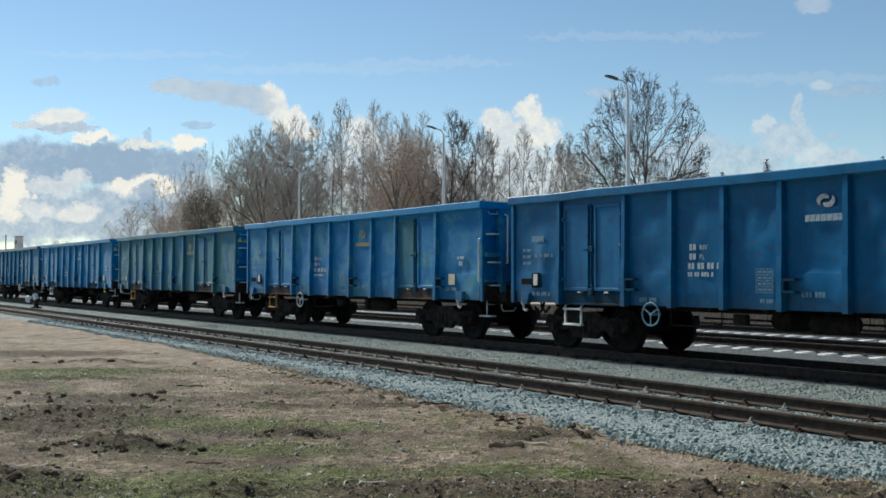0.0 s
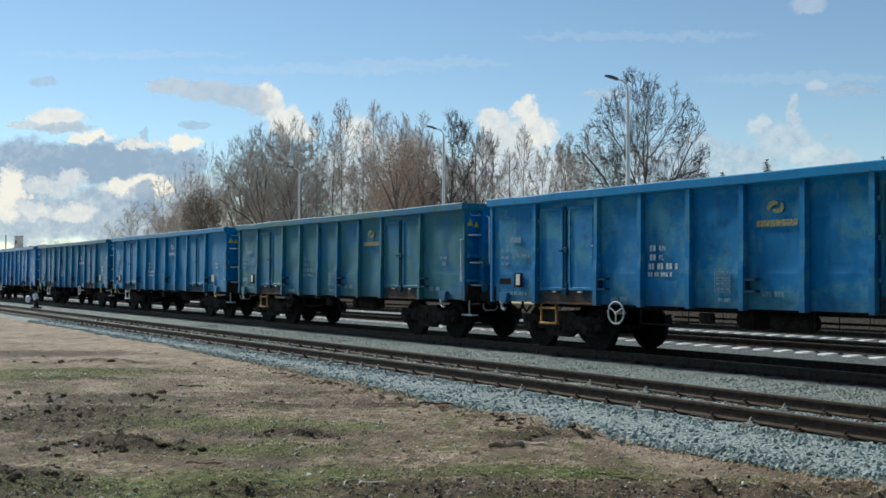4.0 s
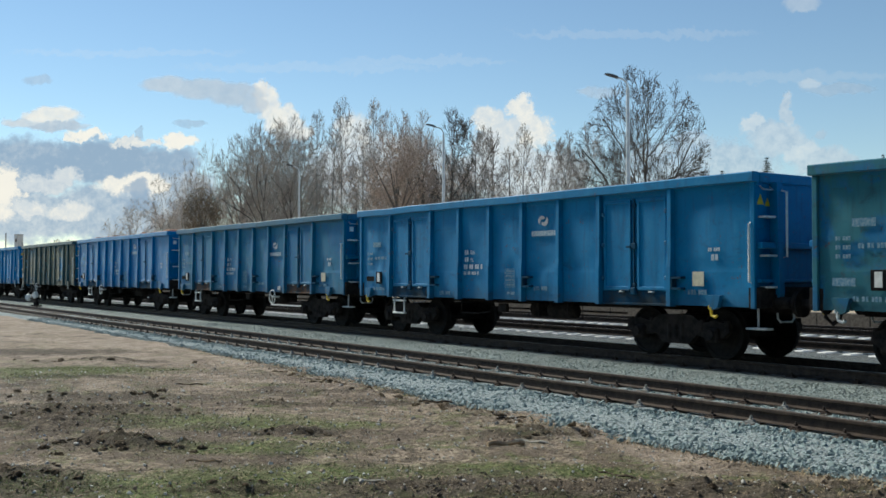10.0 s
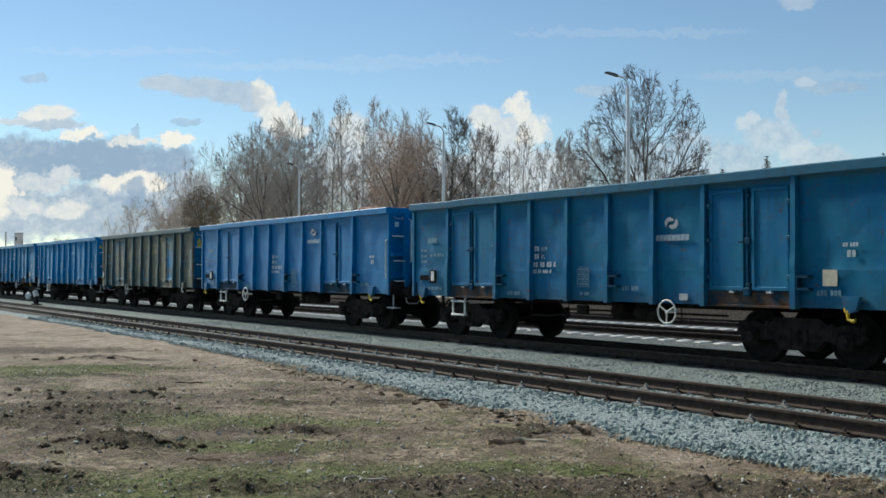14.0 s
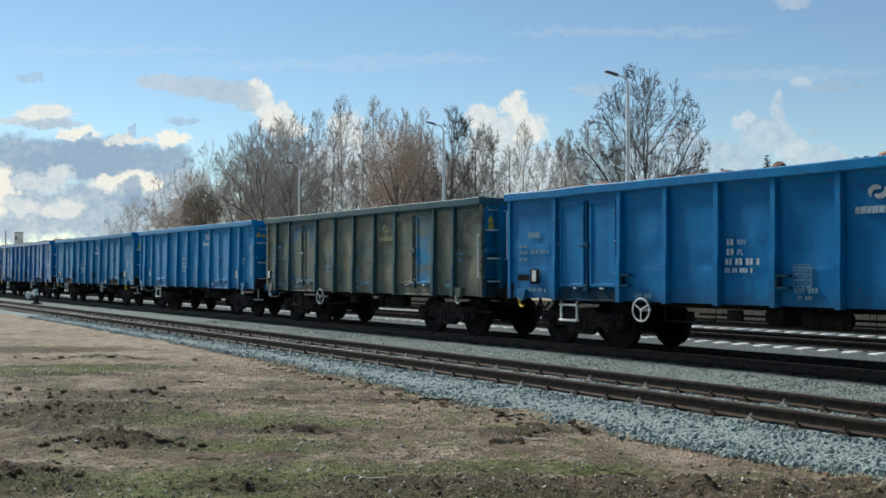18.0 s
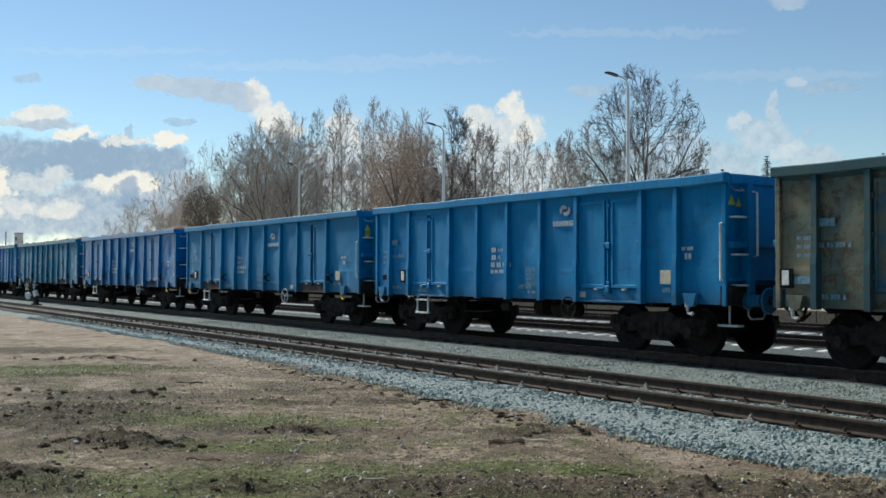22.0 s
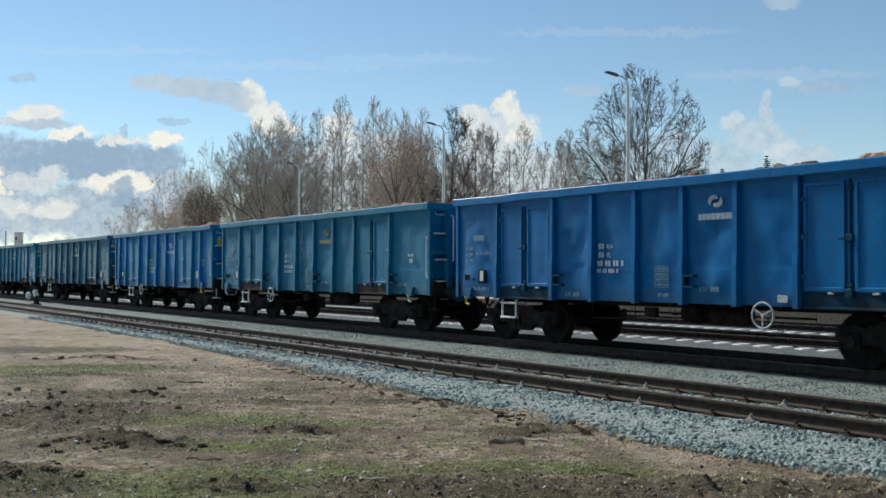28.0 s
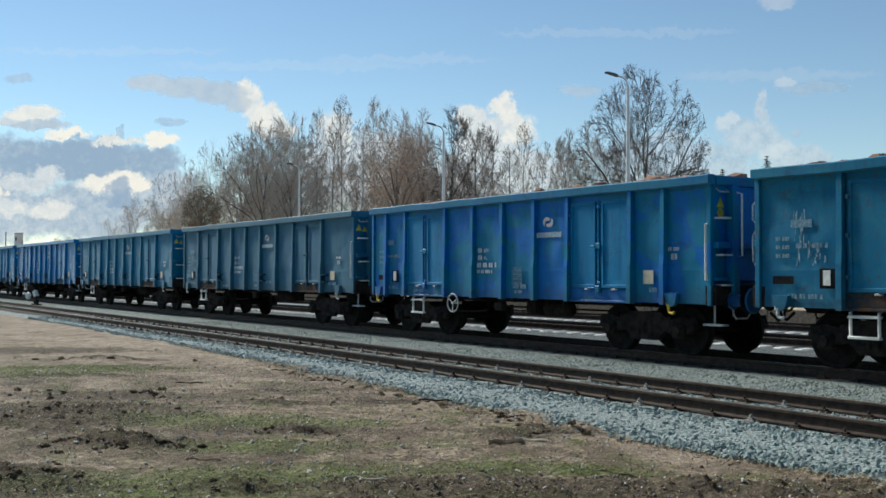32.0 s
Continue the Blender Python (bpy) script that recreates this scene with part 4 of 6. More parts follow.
tank = Geo().lathe([(0.0, -0.45), (0.12, -0.43), (0.18, -0.36), (0.18, 0.36), (0.12, 0.43), (0.0, 0.45)], (0.9, -0.55, 0.62), "x", 18)
MESH["tank"] = tank.mesh("air_reservoir", 40)
gear = Geo().tube((-0.4, -0.3, 0.62), (-0.4, 0.3, 0.62), 0.16, n=16).box(-2.3, 2.3, -0.05, 0.0, 0.58, 0.62).box(-0.15, 0.0, -0.5, 0.5, 0.45, 0.78, 0.02)
gear.pipe([(-1.0, -1.1, 0.9), (-1.0, -1.1, 0.55), (-1.6, -1.1, 0.50), (-2.2, -1.1, 0.50), (-2.2, -1.1, 0.85)], 0.018)
gear.pipe([(1.7, -1.15, 0.92), (1.7, -1.15, 0.50), (2.15, -1.15, 0.48), (2.15, -1.15, 0.92)], 0.016).box(-0.75, -0.45, -1.12, -1.0, 0.55, 0.75, 0.02)
MESH["brake_gear"] = gear.mesh("brake_gear", 35)

# a cast two-axle bogie
bog = Geo()
side = [(-1.25, 0.52), (-1.22, 0.66), (-0.92, 0.72), (-0.62, 0.66), (-0.40, 0.80), (0.40, 0.80), (0.62, 0.66), (0.92, 0.72), (1.22, 0.66), (1.25, 0.52), (1.10, 0.40), (0.70, 0.40), (0.50, 0.44), (0.32, 0.26), (-0.32, 0.26), (-0.50, 0.44), (-0.70, 0.40), (-1.10, 0.40)]
for s in (-1, 1):
    bog.prism(side, s * 1.0 - 0.06, s * 1.0 + 0.06)
    for x in (-0.9, 0.9):
        bog.box(x - 0.14, x + 0.14, s * 1.03 - 0.12, s * 1.03 + 0.12, 0.32, 0.58, 0.03)
        bog.tube((x, s * 1.14, 0.46), (x, s * 1.20, 0.46), 0.095, n=14)
    for x in (-0.62, -1.18, 0.62, 1.18):
        bog.tube((x, s * 1.02, 0.52), (x, s * 1.02, 0.72), 0.055, n=10)
    for x in (-0.16, 0.0, 0.16):
        bog.tube((x, s * 1.03, 0.34), (x, s * 1.03, 0.62), 0.06, n=10)
bog.box(-0.22, 0.22, -1.05, 1.05, 0.55, 0.80, 0.03).tube((0, 0, 0.78), (0, 0, 0.86), 0.22, n=20)
MESH["bogie"] = bog.mesh("bogie_frame", 35)
ax = Geo().tube((0, -1.08, 0), (0, 1.08, 0), 0.075, n=12)
MESH["axle"] = ax.mesh("wheelset", 40)
wh = Geo().lathe([(0.0, -0.11), (0.13, -0.11), (0.14, -0.05), (0.26, -0.015), (0.385, -0.045), (0.40, -0.065), (0.44, -0.065), (0.46, -0.06), (0.465, 0.045), (0.495, 0.055), (0.495, 0.07), (0.40, 0.07), (0.385, 0.02), (0.26, 0.03), (0.14, 0.06), (0.13, 0.09), (0.0, 0.09)], (0, 0, 0), "y", 30)
for i in range(5):
    a = 2 * math.pi * i / 5
    wh.tube((0.30 * math.cos(a), -0.04, 0.30 * math.sin(a)), (0.30 * math.cos(a), 0.05, 0.30 * math.sin(a)), 0.03, n=8)
MESH["wheel"] = wh.mesh("wheel", 35)

step = Geo()
for x in (-0.24, 0.24):
    step.pipe([(x, 0.10, 0.86), (x, 0.0, 0.80), (x, 0, 0.42)], 0.026)
for z in (0.74, 0.42):
    step.box(-0.27, 0.27, -0.05, 0.05, z - 0.022, z + 0.022, 0.008)
MESH["step"] = step.mesh("step", 40)
ring = Geo()
N = 30
cw = [(0.215 * math.cos(2 * math.pi * i / N), 0, 0.215 * math.sin(2 * math.pi * i / N)) for i in range(N + 1)]
ring.pipe(cw, 0.017, 8)
for i in range(3):
    a = 2 * math.pi * i / 3 + 0.5
    ring.tube((0, 0, 0), (0.21 * math.cos(a), 0, 0.21 * math.sin(a)), 0.014, n=6)
ring.tube((0, -0.02, 0), (0, 0.25, 0), 0.03, n=10)
MESH["handwheel"] = ring.mesh("handwheel", 40)
MESH["gusset"] = Geo().prism([(-0.16, 1.05), (0.16, 1.05), (0.10, 0.84), (0.02, 0.80), (-0.06, 0.80)], -0.10, 0.0).mesh("gusset")
MESH["tow_hook"] = Geo().pipe([(-0.02, -0.06, 0.84), (-0.03, -0.06, 0.76), (-0.02, -0.06, 0.70), (0.06, -0.06, 0.67), (0.10, -0.06, 0.70)], 0.028, 8).box(-0.09, 0.05, -0.08, -0.04, 0.80, 0.88, 0.01).mesh("tow_hook", 40)
MESH["grab"] = Geo().pipe([(0.0, 0.0, 2.30), (0, -0.075, 2.29), (0, -0.075, 1.29), (0, 0.0, 1.28)], 0.021, 8).mesh("grab_rail", 40)
MESH["end_grab"] = Geo().pipe([(-0.02, 0, 2.86), (0.09, 0, 2.83), (0.09, 0, 1.72), (-0.02, 0, 1.70)], 0.020, 8).mesh("end_grab_rail", 40)
MESH["loop"] = Geo().pipe([(0.0, -0.1, 2.12), (0.20, -0.1, 2.12), (0.24, -0.1, 2.06), (0.24, -0.1, 1.62), (0.20, -0.1, 1.56), (0.0, -0.1, 1.56)], 0.018, 8).mesh("end_loop", 40)
MESH["top_handle"] = Geo().pipe([(0.0, -0.13, 2.93), (0.07, -0.13, 2.87), (0.07, 0.13, 2.87), (0.0, 0.13, 2.93)], 0.014, 8).mesh("top_handle", 40)
MESH["rung"] = Geo().box(0.0, 0.16, -0.14, 0.14, -0.017, 0.017, 0.005).mesh("rung")
MESH["hanging_step"] = Geo().pipe([(0, 0, 0.84), (0, 0, 0.50)], 0.02).box(-0.20, 0.24, -0.09, 0.09, 0.47, 0.505, 0.006).pipe([(0.16, 0.30, 0.84), (0.17, 0.30, 0.66), (0.20, 0.34, 0.60), (0.22, 0.62, 0.60), (0.22, 0.68, 0.66), (0.21, 0.68, 0.80)], 0.018).mesh("hanging_step", 40)
MESH["sign_plate"] = Geo().box(-0.10, 0.10, -0.012, 0.0, -0.06, 0.06, 0.003).mesh("sign_plate")
MESH["plate_frame"] = Geo().box(-0.14, 0.14, -0.025, 0.0, -0.16, 0.16, 0.008).mesh("plate_holder")
MESH["plate"] = Geo().box(-0.065, 0.065, -0.034, -0.026, -0.12, 0.12).mesh("route_card")


def heap(seed, fill, half):
    """Brown lumps heaped above the rim."""
    rng = np.random.default_rng(seed)
    base = [Vector((math.cos(a) * r, math.sin(a) * r, z)) for r, z in ((0.5, 1.0), (1.0, 0.35), (0.9, -0.7)) for a in (0.2, 1.1, 2.3, 3.2, 4.3, 5.4)]
    tri = [(0, 1, 2, 3, 4, 5)] + [(k * 6 + i, k * 6 + (i + 1) % 6, k * 6 + 6 + (i + 1) % 6, k * 6 + 6 + i) for k in range(2) for i in range(6)]
    g = Geo().box(-half + 0.1, half - 0.1, -1.24, 1.24, 1.1, 2.72 + fill)
    for i in range(620):
        s = rng.uniform(0.06, 0.18)
        x, y = rng.uniform(-half + 0.45, half - 0.45), rng.uniform(-1, 1) * (1.20 - 1.65 * s)
        top_z = 2.86 + fill + 0.2 * noise.noise((x * 0.7, y, seed)) + rng.uniform(-0.1, 0.06) - 0.14 * abs(y)
        m = Euler((rng.uniform(-0.4, 0.4), rng.uniform(-0.4, 0.4), rng.uniform(0, 6))).to_matrix()
        g.add([m @ Vector((p.x * s * 1.6, p.y * s, p.z * s * 0.8)) + Vector((x, y, top_z)) for p in base], tri)
    return g.mesh("load")


for i in range(3):
    for sort in (LONG, SHORT, SHORT_WIDE):
        MESH["load", i, sort["half"]] = heap(i + 5, (0.03, 0.19, 0.33)[i], sort["half"])
WARN = Geo().prism([(-0.10, -0.085), (0.10, -0.085), (0, 0.095)], 0.0, 0.004).mesh("warning_sign")
DISC = Geo().tube((0, 0, 0), (0, 0.004, 0), 0.085, n=16).mesh("yellow_disc")
# the owner's emblem as plain shapes: two hooked halves and a bar
emb = Geo()
for turn in (0.0, math.pi):
    pts = []
    for u in np.linspace(0, 1, 15):
        an = 0.75 + turn + 3.1 * u
        mid, half_w = 0.065 + 0.075 * u, 0.052 * math.sin(math.pi * (0.04 + 0.95 * u)) ** 0.8
        pts += [((mid + half_w) * math.cos(an) * 1.25, 0, (mid + half_w) * math.sin(an)), (max(0.02, mid - half_w) * math.cos(an) * 1.25, 0, max(0.02, mid - half_w) * math.sin(an))]
    emb.add(pts, [(2 * i, 2 * i + 2, 2 * i + 3, 2 * i + 1) for i in range(14)])
MESH["emblem"] = emb.mesh("emblem")
rnd = random.Random(3)


def line_mesh(w, h, seed):
    """An illegible stencilled line as plain bars of word length."""
    r = random.Random(seed)
    g = Geo()
    at = -w / 2
    while at < w / 2 - h * 0.5:
        for i in range(r.choice((2, 2, 3, 4))):
            if at > w / 2 - h * 0.4:
                break
            g.box(at, at + 0.55 * h, -0.003, 0.0, -h / 2, h / 2)
            at += 0.75 * h
        at += 0.5 * h
    return g.mesh("stencil_line")


name_row = Geo()
at = -0.42
for w in (0.09, 0.09, 0.09, 0.10, 0.11, 0.095, 0.10, 0.10):
    name_row.prism([(at, -0.06), (at + w, -0.06), (at + w + 0.012, 0.06), (at + 0.012, 0.06)], -0.003, 0.0)
    at += w + 0.014
MESH["name_bar"] = name_row.mesh("name_bar")
MESH["code"] = line_mesh(0.17, 0.11, 1)
MESH["long"] = line_mesh(0.72, 0.11, 2)
MESH["mid"] = line_mesh(0.60, 0.08, 3)
MESH["short"] = line_mesh(0.28, 0.065, 4)
MESH["thick"] = line_mesh(0.46, 0.09, 5)
MESH["panel"] = Geo().box(-0.20, 0.20, -0.003, 0, -0.065, 0.065).mesh("faded_panel")
grid_geo = Geo()
for z in (-0.2, -0.1, 0.0, 0.1, 0.2):
    grid_geo.box(-0.17, 0.17, -0.003, 0, z - 0.006, z + 0.006)
for x in (-0.17, -0.05, 0.06, 0.17):
    grid_geo.box(x - 0.005, x + 0.005, -0.003, 0, -0.2, 0.2)
for i in range(3):
    for z in (-0.15, -0.05, 0.05, 0.15):
        grid_geo.box(-0.14 + i * 0.11, -0.07 + i * 0.11, -0.003, 0, z - 0.02, z + 0.02)
MESH["load_table"] = grid_geo.mesh("load_table")
MESH["square"] = Geo().box(-0.13, 0.13, -0.004, 0.0, -0.13, 0.13).mesh("pale_square")


def scrawl_mesh(seed):
    """Uneven upright scratches in a field one unit wide and high."""
    r = random.Random(seed)
    g = Geo()
    for i in range(16):
        x, z, h = r.uniform(-0.5, 0.45), r.uniform(-0.45, 0.35), r.uniform(0.08, 0.35)
        w, t = r.uniform(0.02, 0.09), r.uniform(-0.06, 0.06)
        g.prism([(x, z), (x + w, z + 0.02), (x + w + t, min(z + h, 0.5)), (x + t, min(z + h * 0.9, 0.5))], -0.003, 0.0)
    return g.mesh("scratch_mark")


MESH["scrawl"] = scrawl_mesh(8)
SCRATCH = simple("pale_scratches", (0.03, 0.16, 0.26), (0.36, 0.46, 0.50), 14, 0.7, spec=0.15)


def letters(text, size):
    """Readable stencilled letters as a flat mesh in x and z."""
    cu = bpy.data.curves.new("letters", "FONT")
    cu.body, cu.size, cu.resolution_u = text, size, 2
    ob = bpy.data.objects.new("letters", cu)
    me = bpy.data.meshes.new_from_object(ob)
    bpy.data.objects.remove(ob)
    me.transform(Matrix.Rotation(radians(90), 4, "X"))
    return me


MESH["riv"] = letters("RIV", 0.13)
MESH["pl"] = letters("PL", 0.13)


def wagon(left, kind, sort=LONG, doors=(None, None, None, None), sill="dark", wall=0, load=0, step_mat=WHITE, wheel_x=None, wheel_mat=DIRTY_WHITE, hook_mat=DIRTY_WHITE,
          logo_x=1.15, logo_z=2.57, name_mat=DIRTY_WHITE, number_x=-1.4, table_x=0.0, marks=FAINT_WHITE, signs="triangles", end_paint=None, rail_paint=None, rib_paint=None, card=1.0, square=True, loop=False, scrawls=(), label=""):
    """An open four-axle wagon whose left end stands at this x when the clip starts."""
    half, ribs = sort["half"], sort["ribs"]
    x0 = left + half + 0.07
    root = new("freight_wagon")
    tagged(root, label, "freight wagon", "open wagons of the train")
    root.matrix_basis = pose(x0, TRAIN_Y, 0)
    paint = PAINTS[kind]
    endp = PAINTS[end_paint] if end_paint else paint
    railp = PAINTS[rail_paint] if rail_paint else paint
    ribp = PAINTS[rib_paint] if rib_paint else paint
    sill_m = paint if sort["painted"] else RUSTY_SILL if sill == "rust" else DARK_SILL
    for s in (-1, 1):
        side_m = pose(0, s * WALL_Y, 0, 0, 0, 0 if s < 0 else 180)

        def on(x, dy=0.0, z=0.0):
            return side_m @ pose(x, dy, z)
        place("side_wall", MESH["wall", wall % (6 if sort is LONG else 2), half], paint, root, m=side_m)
        place("top_rail", MESH["top", half], railp, root, m=side_m)
        for i, x in enumerate(ribs):
            place("rib", MESH["rib"], ribp, root, m=on(x))
            if i in sort["ledge"]:
                place("foot_bracket", MESH["bracket"], NAVY_FITTING, root, "dark foot bracket", on(x))
        for k, x in enumerate(sort["doors"]):
            place("threshold", MESH["threshold"], sill_m, root, "" if sort["painted"] else "rusty door threshold" if sill == "rust" else "grimy door threshold", on(x, -0.003))
            place("door_slot", MESH["door_slot"], paint, root, m=on(x))
            for j, dx in enumerate((-0.455, 0.455)):
                own = doors[2 * k + j]
                leaf = place("door", MESH["door"], PAINTS[own] if own else paint, root, m=on(x + dx, -0.006))
                for z in (1.35, 2.0, 2.6):
                    place("hinge", MESH["hinge"], ribp, leaf, m=pose(-0.375 if j == 0 else 0.375, -0.02, z))
                place("door_stop", MESH["door_stop"], DIRTY_WHITE, leaf, "small white door stop", pose(0.14 if j == 0 else 0.0, 0, 1.09))
            place("latch", MESH["latch"], ribp if sort["painted"] else NAVY_FITTING, root, "locking bars between the doors", m=on(x))
        for x in sort["gussets"]:
            place("gusset", MESH["gusset"], paint, root, m=on(x, -0.012))
            place("tow_hook", MESH["tow_hook"], hook_mat, root, "bent rope hook", on(x - 0.02, -0.03))
        place("grab_rail", MESH["grab"], WHITE, root, "white grab rail", on(half - 0.04))
        place("step", MESH["step"], step_mat, root, "two-rung foot step", on(sort["step"], 0.0))
        if wheel_x is not None:
            place("handwheel", MESH["handwheel"], wheel_mat, root, "brake handwheel", on(wheel_x, -0.10, 0.70))
            if wheel_x > 0:
                place("sign_plate", MESH["sign_plate"], DIRTY_WHITE, root, "small white sign plate", on(wheel_x + 0.34, -0.02, 0.98))
        holder = place("plate_holder", MESH["plate_frame"], BLACK, root, "black card holder", on(-half - 0.07 + card, -0.03, 1.33))
        place("route_card", MESH["plate"], WHITE, holder, "white paper card", pose(0.0, 0, 0.01))
        if s > 0:
            continue
        # stencilled markings on the side that the camera sees
        f = -0.034

        def mark(what, x, z, mat, name="stencil_line", text=""):
            ob = place(name, MESH[what], mat, root, text, on(x, f, z) @ Matrix.Scale(0.82 if what == "emblem" else 0.92 if what == "name_bar" else 1.0, 4))
            if name in ("stencil_line", "load_table", "name_bar"):
                tagged(ob, text, kind="stuff")
        mark("emblem", logo_x, logo_z, name_mat, "emblem", "plain emblem")
        mark("name_bar", logo_x, logo_z - 0.27, NAME_PAINT if name_mat == DIRTY_WHITE else name_mat, "name_bar")
        for z in (1.94, 1.77):
            mark("code", number_x - 0.22, z, marks)
        place("lettering", MESH["riv"], marks, root, m=on(number_x - 0.08, f - 0.002, 1.89))
        place("lettering", MESH["pl"], marks, root, m=on(number_x - 0.08, f - 0.002, 1.72))
        mark("long", number_x + 0.02, 1.60, marks)
        mark("mid", number_x - 0.05, 1.45, marks)
        mark("load_table", table_x, 1.34, FADED_MARK, "load_table")
        mark("short", table_x + 0.05, 1.00, FADED_MARK)
        for sx, sz, sw, sh in scrawls:
            ob = place("scratch_mark", MESH["scrawl"], SCRATCH, root, "pale scratched scrawl", on(sx, f, sz) @ Matrix.Diagonal((sw, 1, sh, 1)))
            tagged(ob, "pale scratched scrawl", kind="stuff")
        e = -half + 0.75
        mark("panel", e + 0.1, 2.22, FADED_MARK, "faded_panel")
        for z in (1.98, 1.84, 1.70):
            mark("short", e - 0.25, z, FADED_MARK)
        mark("mid", e + 0.3, 1.86, FADED_MARK)
        mark("panel", e - 0.25, 1.30, FADED_MARK if kind in ("green", "olive", "greyblue") else BLACK, "faded_panel")
        mark("mid", e + 0.2, 1.04, FADED_MARK)
        mark("short", half - 0.82, 1.86, marks)
        mark("code", half - 0.80, 1.72, marks)
        if square:
            mark("square", sort["square"] + 0.14, 1.34, CREAM, "pale_square", "cream painted square")
        mark("thick", half - 1.2, 1.10, FADED_MARK)
        mark("thick", ribs[1] + 0.6, 0.97, FADED_MARK)
        mark("thick", ribs[4] + 0.6, 1.12, FADED_MARK)
    for s in (-1, 1):
        em = pose(s * half, 0, 0, 0, 0, 0 if s > 0 else 180)
        place("end_wall", MESH["end_wall"], endp, root, m=em)
        place("end_top_rail", MESH["end_top"], railp, root, m=em)
        for y in (-0.86, 0.86):
            place("end_post", MESH["end_post"], endp, root, m=em @ pose(0.02, y, 0))
        place("end_beam", MESH["end_beam"], endp, root, m=em @ pose(0.02, 0, 0))
        place("headstock", MESH["headstock"], FRAME if kind != "olive" else DARK_SILL, root, m=em)
        for y in (-1, 1):
            place("corner_post", MESH["corner"], paint, root, m=em @ pose(0.0, y * 1.33, 0))
            place("buffer", MESH["buffer"], paint if kind in ("royal", "twotone", "azure") else FRAME, root, "round sprung buffer", em @ pose(0.13, y * 0.875, 0.93))
        for z, y in ((2.40, -1.10), (1.74, -1.06), (1.20, -1.06)):
            place("rung", MESH["rung"], WHITE, root, "white ladder rung", em @ pose(0.02, y, z))
        place("end_grab_rail", MESH["end_grab"], WHITE, root, "white grab rail", em @ pose(0.19, -0.80, 0))
        if loop and s < 0:
            for dz, k in ((0.0, 1.0), (1.35, 0.6)):
                place("end_loop", MESH["loop"], DIRTY_WHITE, root, "white tubular hand loop", em @ pose(0.02, 1.25, dz) @ Matrix.Diagonal((1, 1, k, 1)))
        place("top_handle", MESH["top_handle"], DIRTY_WHITE, root, "small white handle under the rim", em @ pose(0.03, -1.06, 0))
        place("coupling", MESH["coupling"], FRAME, root, "screw coupling and brake hose", em @ pose(0.12, 0, 0.92))
        place("hanging_step", MESH["hanging_step"], DIRTY_WHITE if kind not in ("olive", "teal", "slate") else FRAME, root, "hanging step", em @ pose(-0.05, -1.15, 0))
        if signs == "triangles":
            place("warning_sign", WARN, YELLOW, root, "yellow warning triangle", em @ pose(0.03, -1.18, 2.70, 0, 0, 90))
            place("warning_sign", WARN, YELLOW, root, "yellow warning triangle", em @ pose(0.03, -0.99, 2.66, 0, 0, 90) @ Matrix.Scale(0.8, 4))
        elif signs == "disc":
            place("warning_sign", WARN, YELLOW, root, "yellow warning triangle", em @ pose(0.03, -1.08, 2.68, 0, 0, 90))
            place("yellow_disc", DISC, YELLOW, root, m=em @ pose(0.03, -1.08, 2.50, 0, 0, 90))
        elif signs == "white":
            place("faded_panel", MESH["square"], WHITE, root, "white label", em @ pose(0.03, -1.10, 2.72, 0, 0, 90) @ Matrix.Scale(0.5, 4))
    place("underframe", MESH["underframe", half], FRAME, root)
    place("air_reservoir", MESH["tank"], FRAME, root)
    place("brake_gear", MESH["brake_gear"], FRAME, root)
    tagged(place("load", MESH["load", load, half], LOAD, root, "heap of brown lumps"), kind="stuff")
    for bx in sort["bogies"]:
        place("bogie_frame", MESH["bogie"], FRAME, root, "grimy cast bogie", pose(bx, 0, RAIL_Z))
        for dx in (-0.9, 0.9):
            axle = place("wheelset", MESH["axle"], WHEEL, root, "axle with two worn steel wheels", pose(bx + dx, 0, 0.46 + RAIL_Z))
            AXLES.append((axle, bx + dx))
            for s in (-1, 1):
                place("wheel", MESH["wheel"], WHEEL, axle, m=pose(0, s * 0.7525, 0, 0, 0, 0 if s < 0 else 180))
    WAGONS.append((root, x0))
    return root


WAGONS, AXLES = [], []


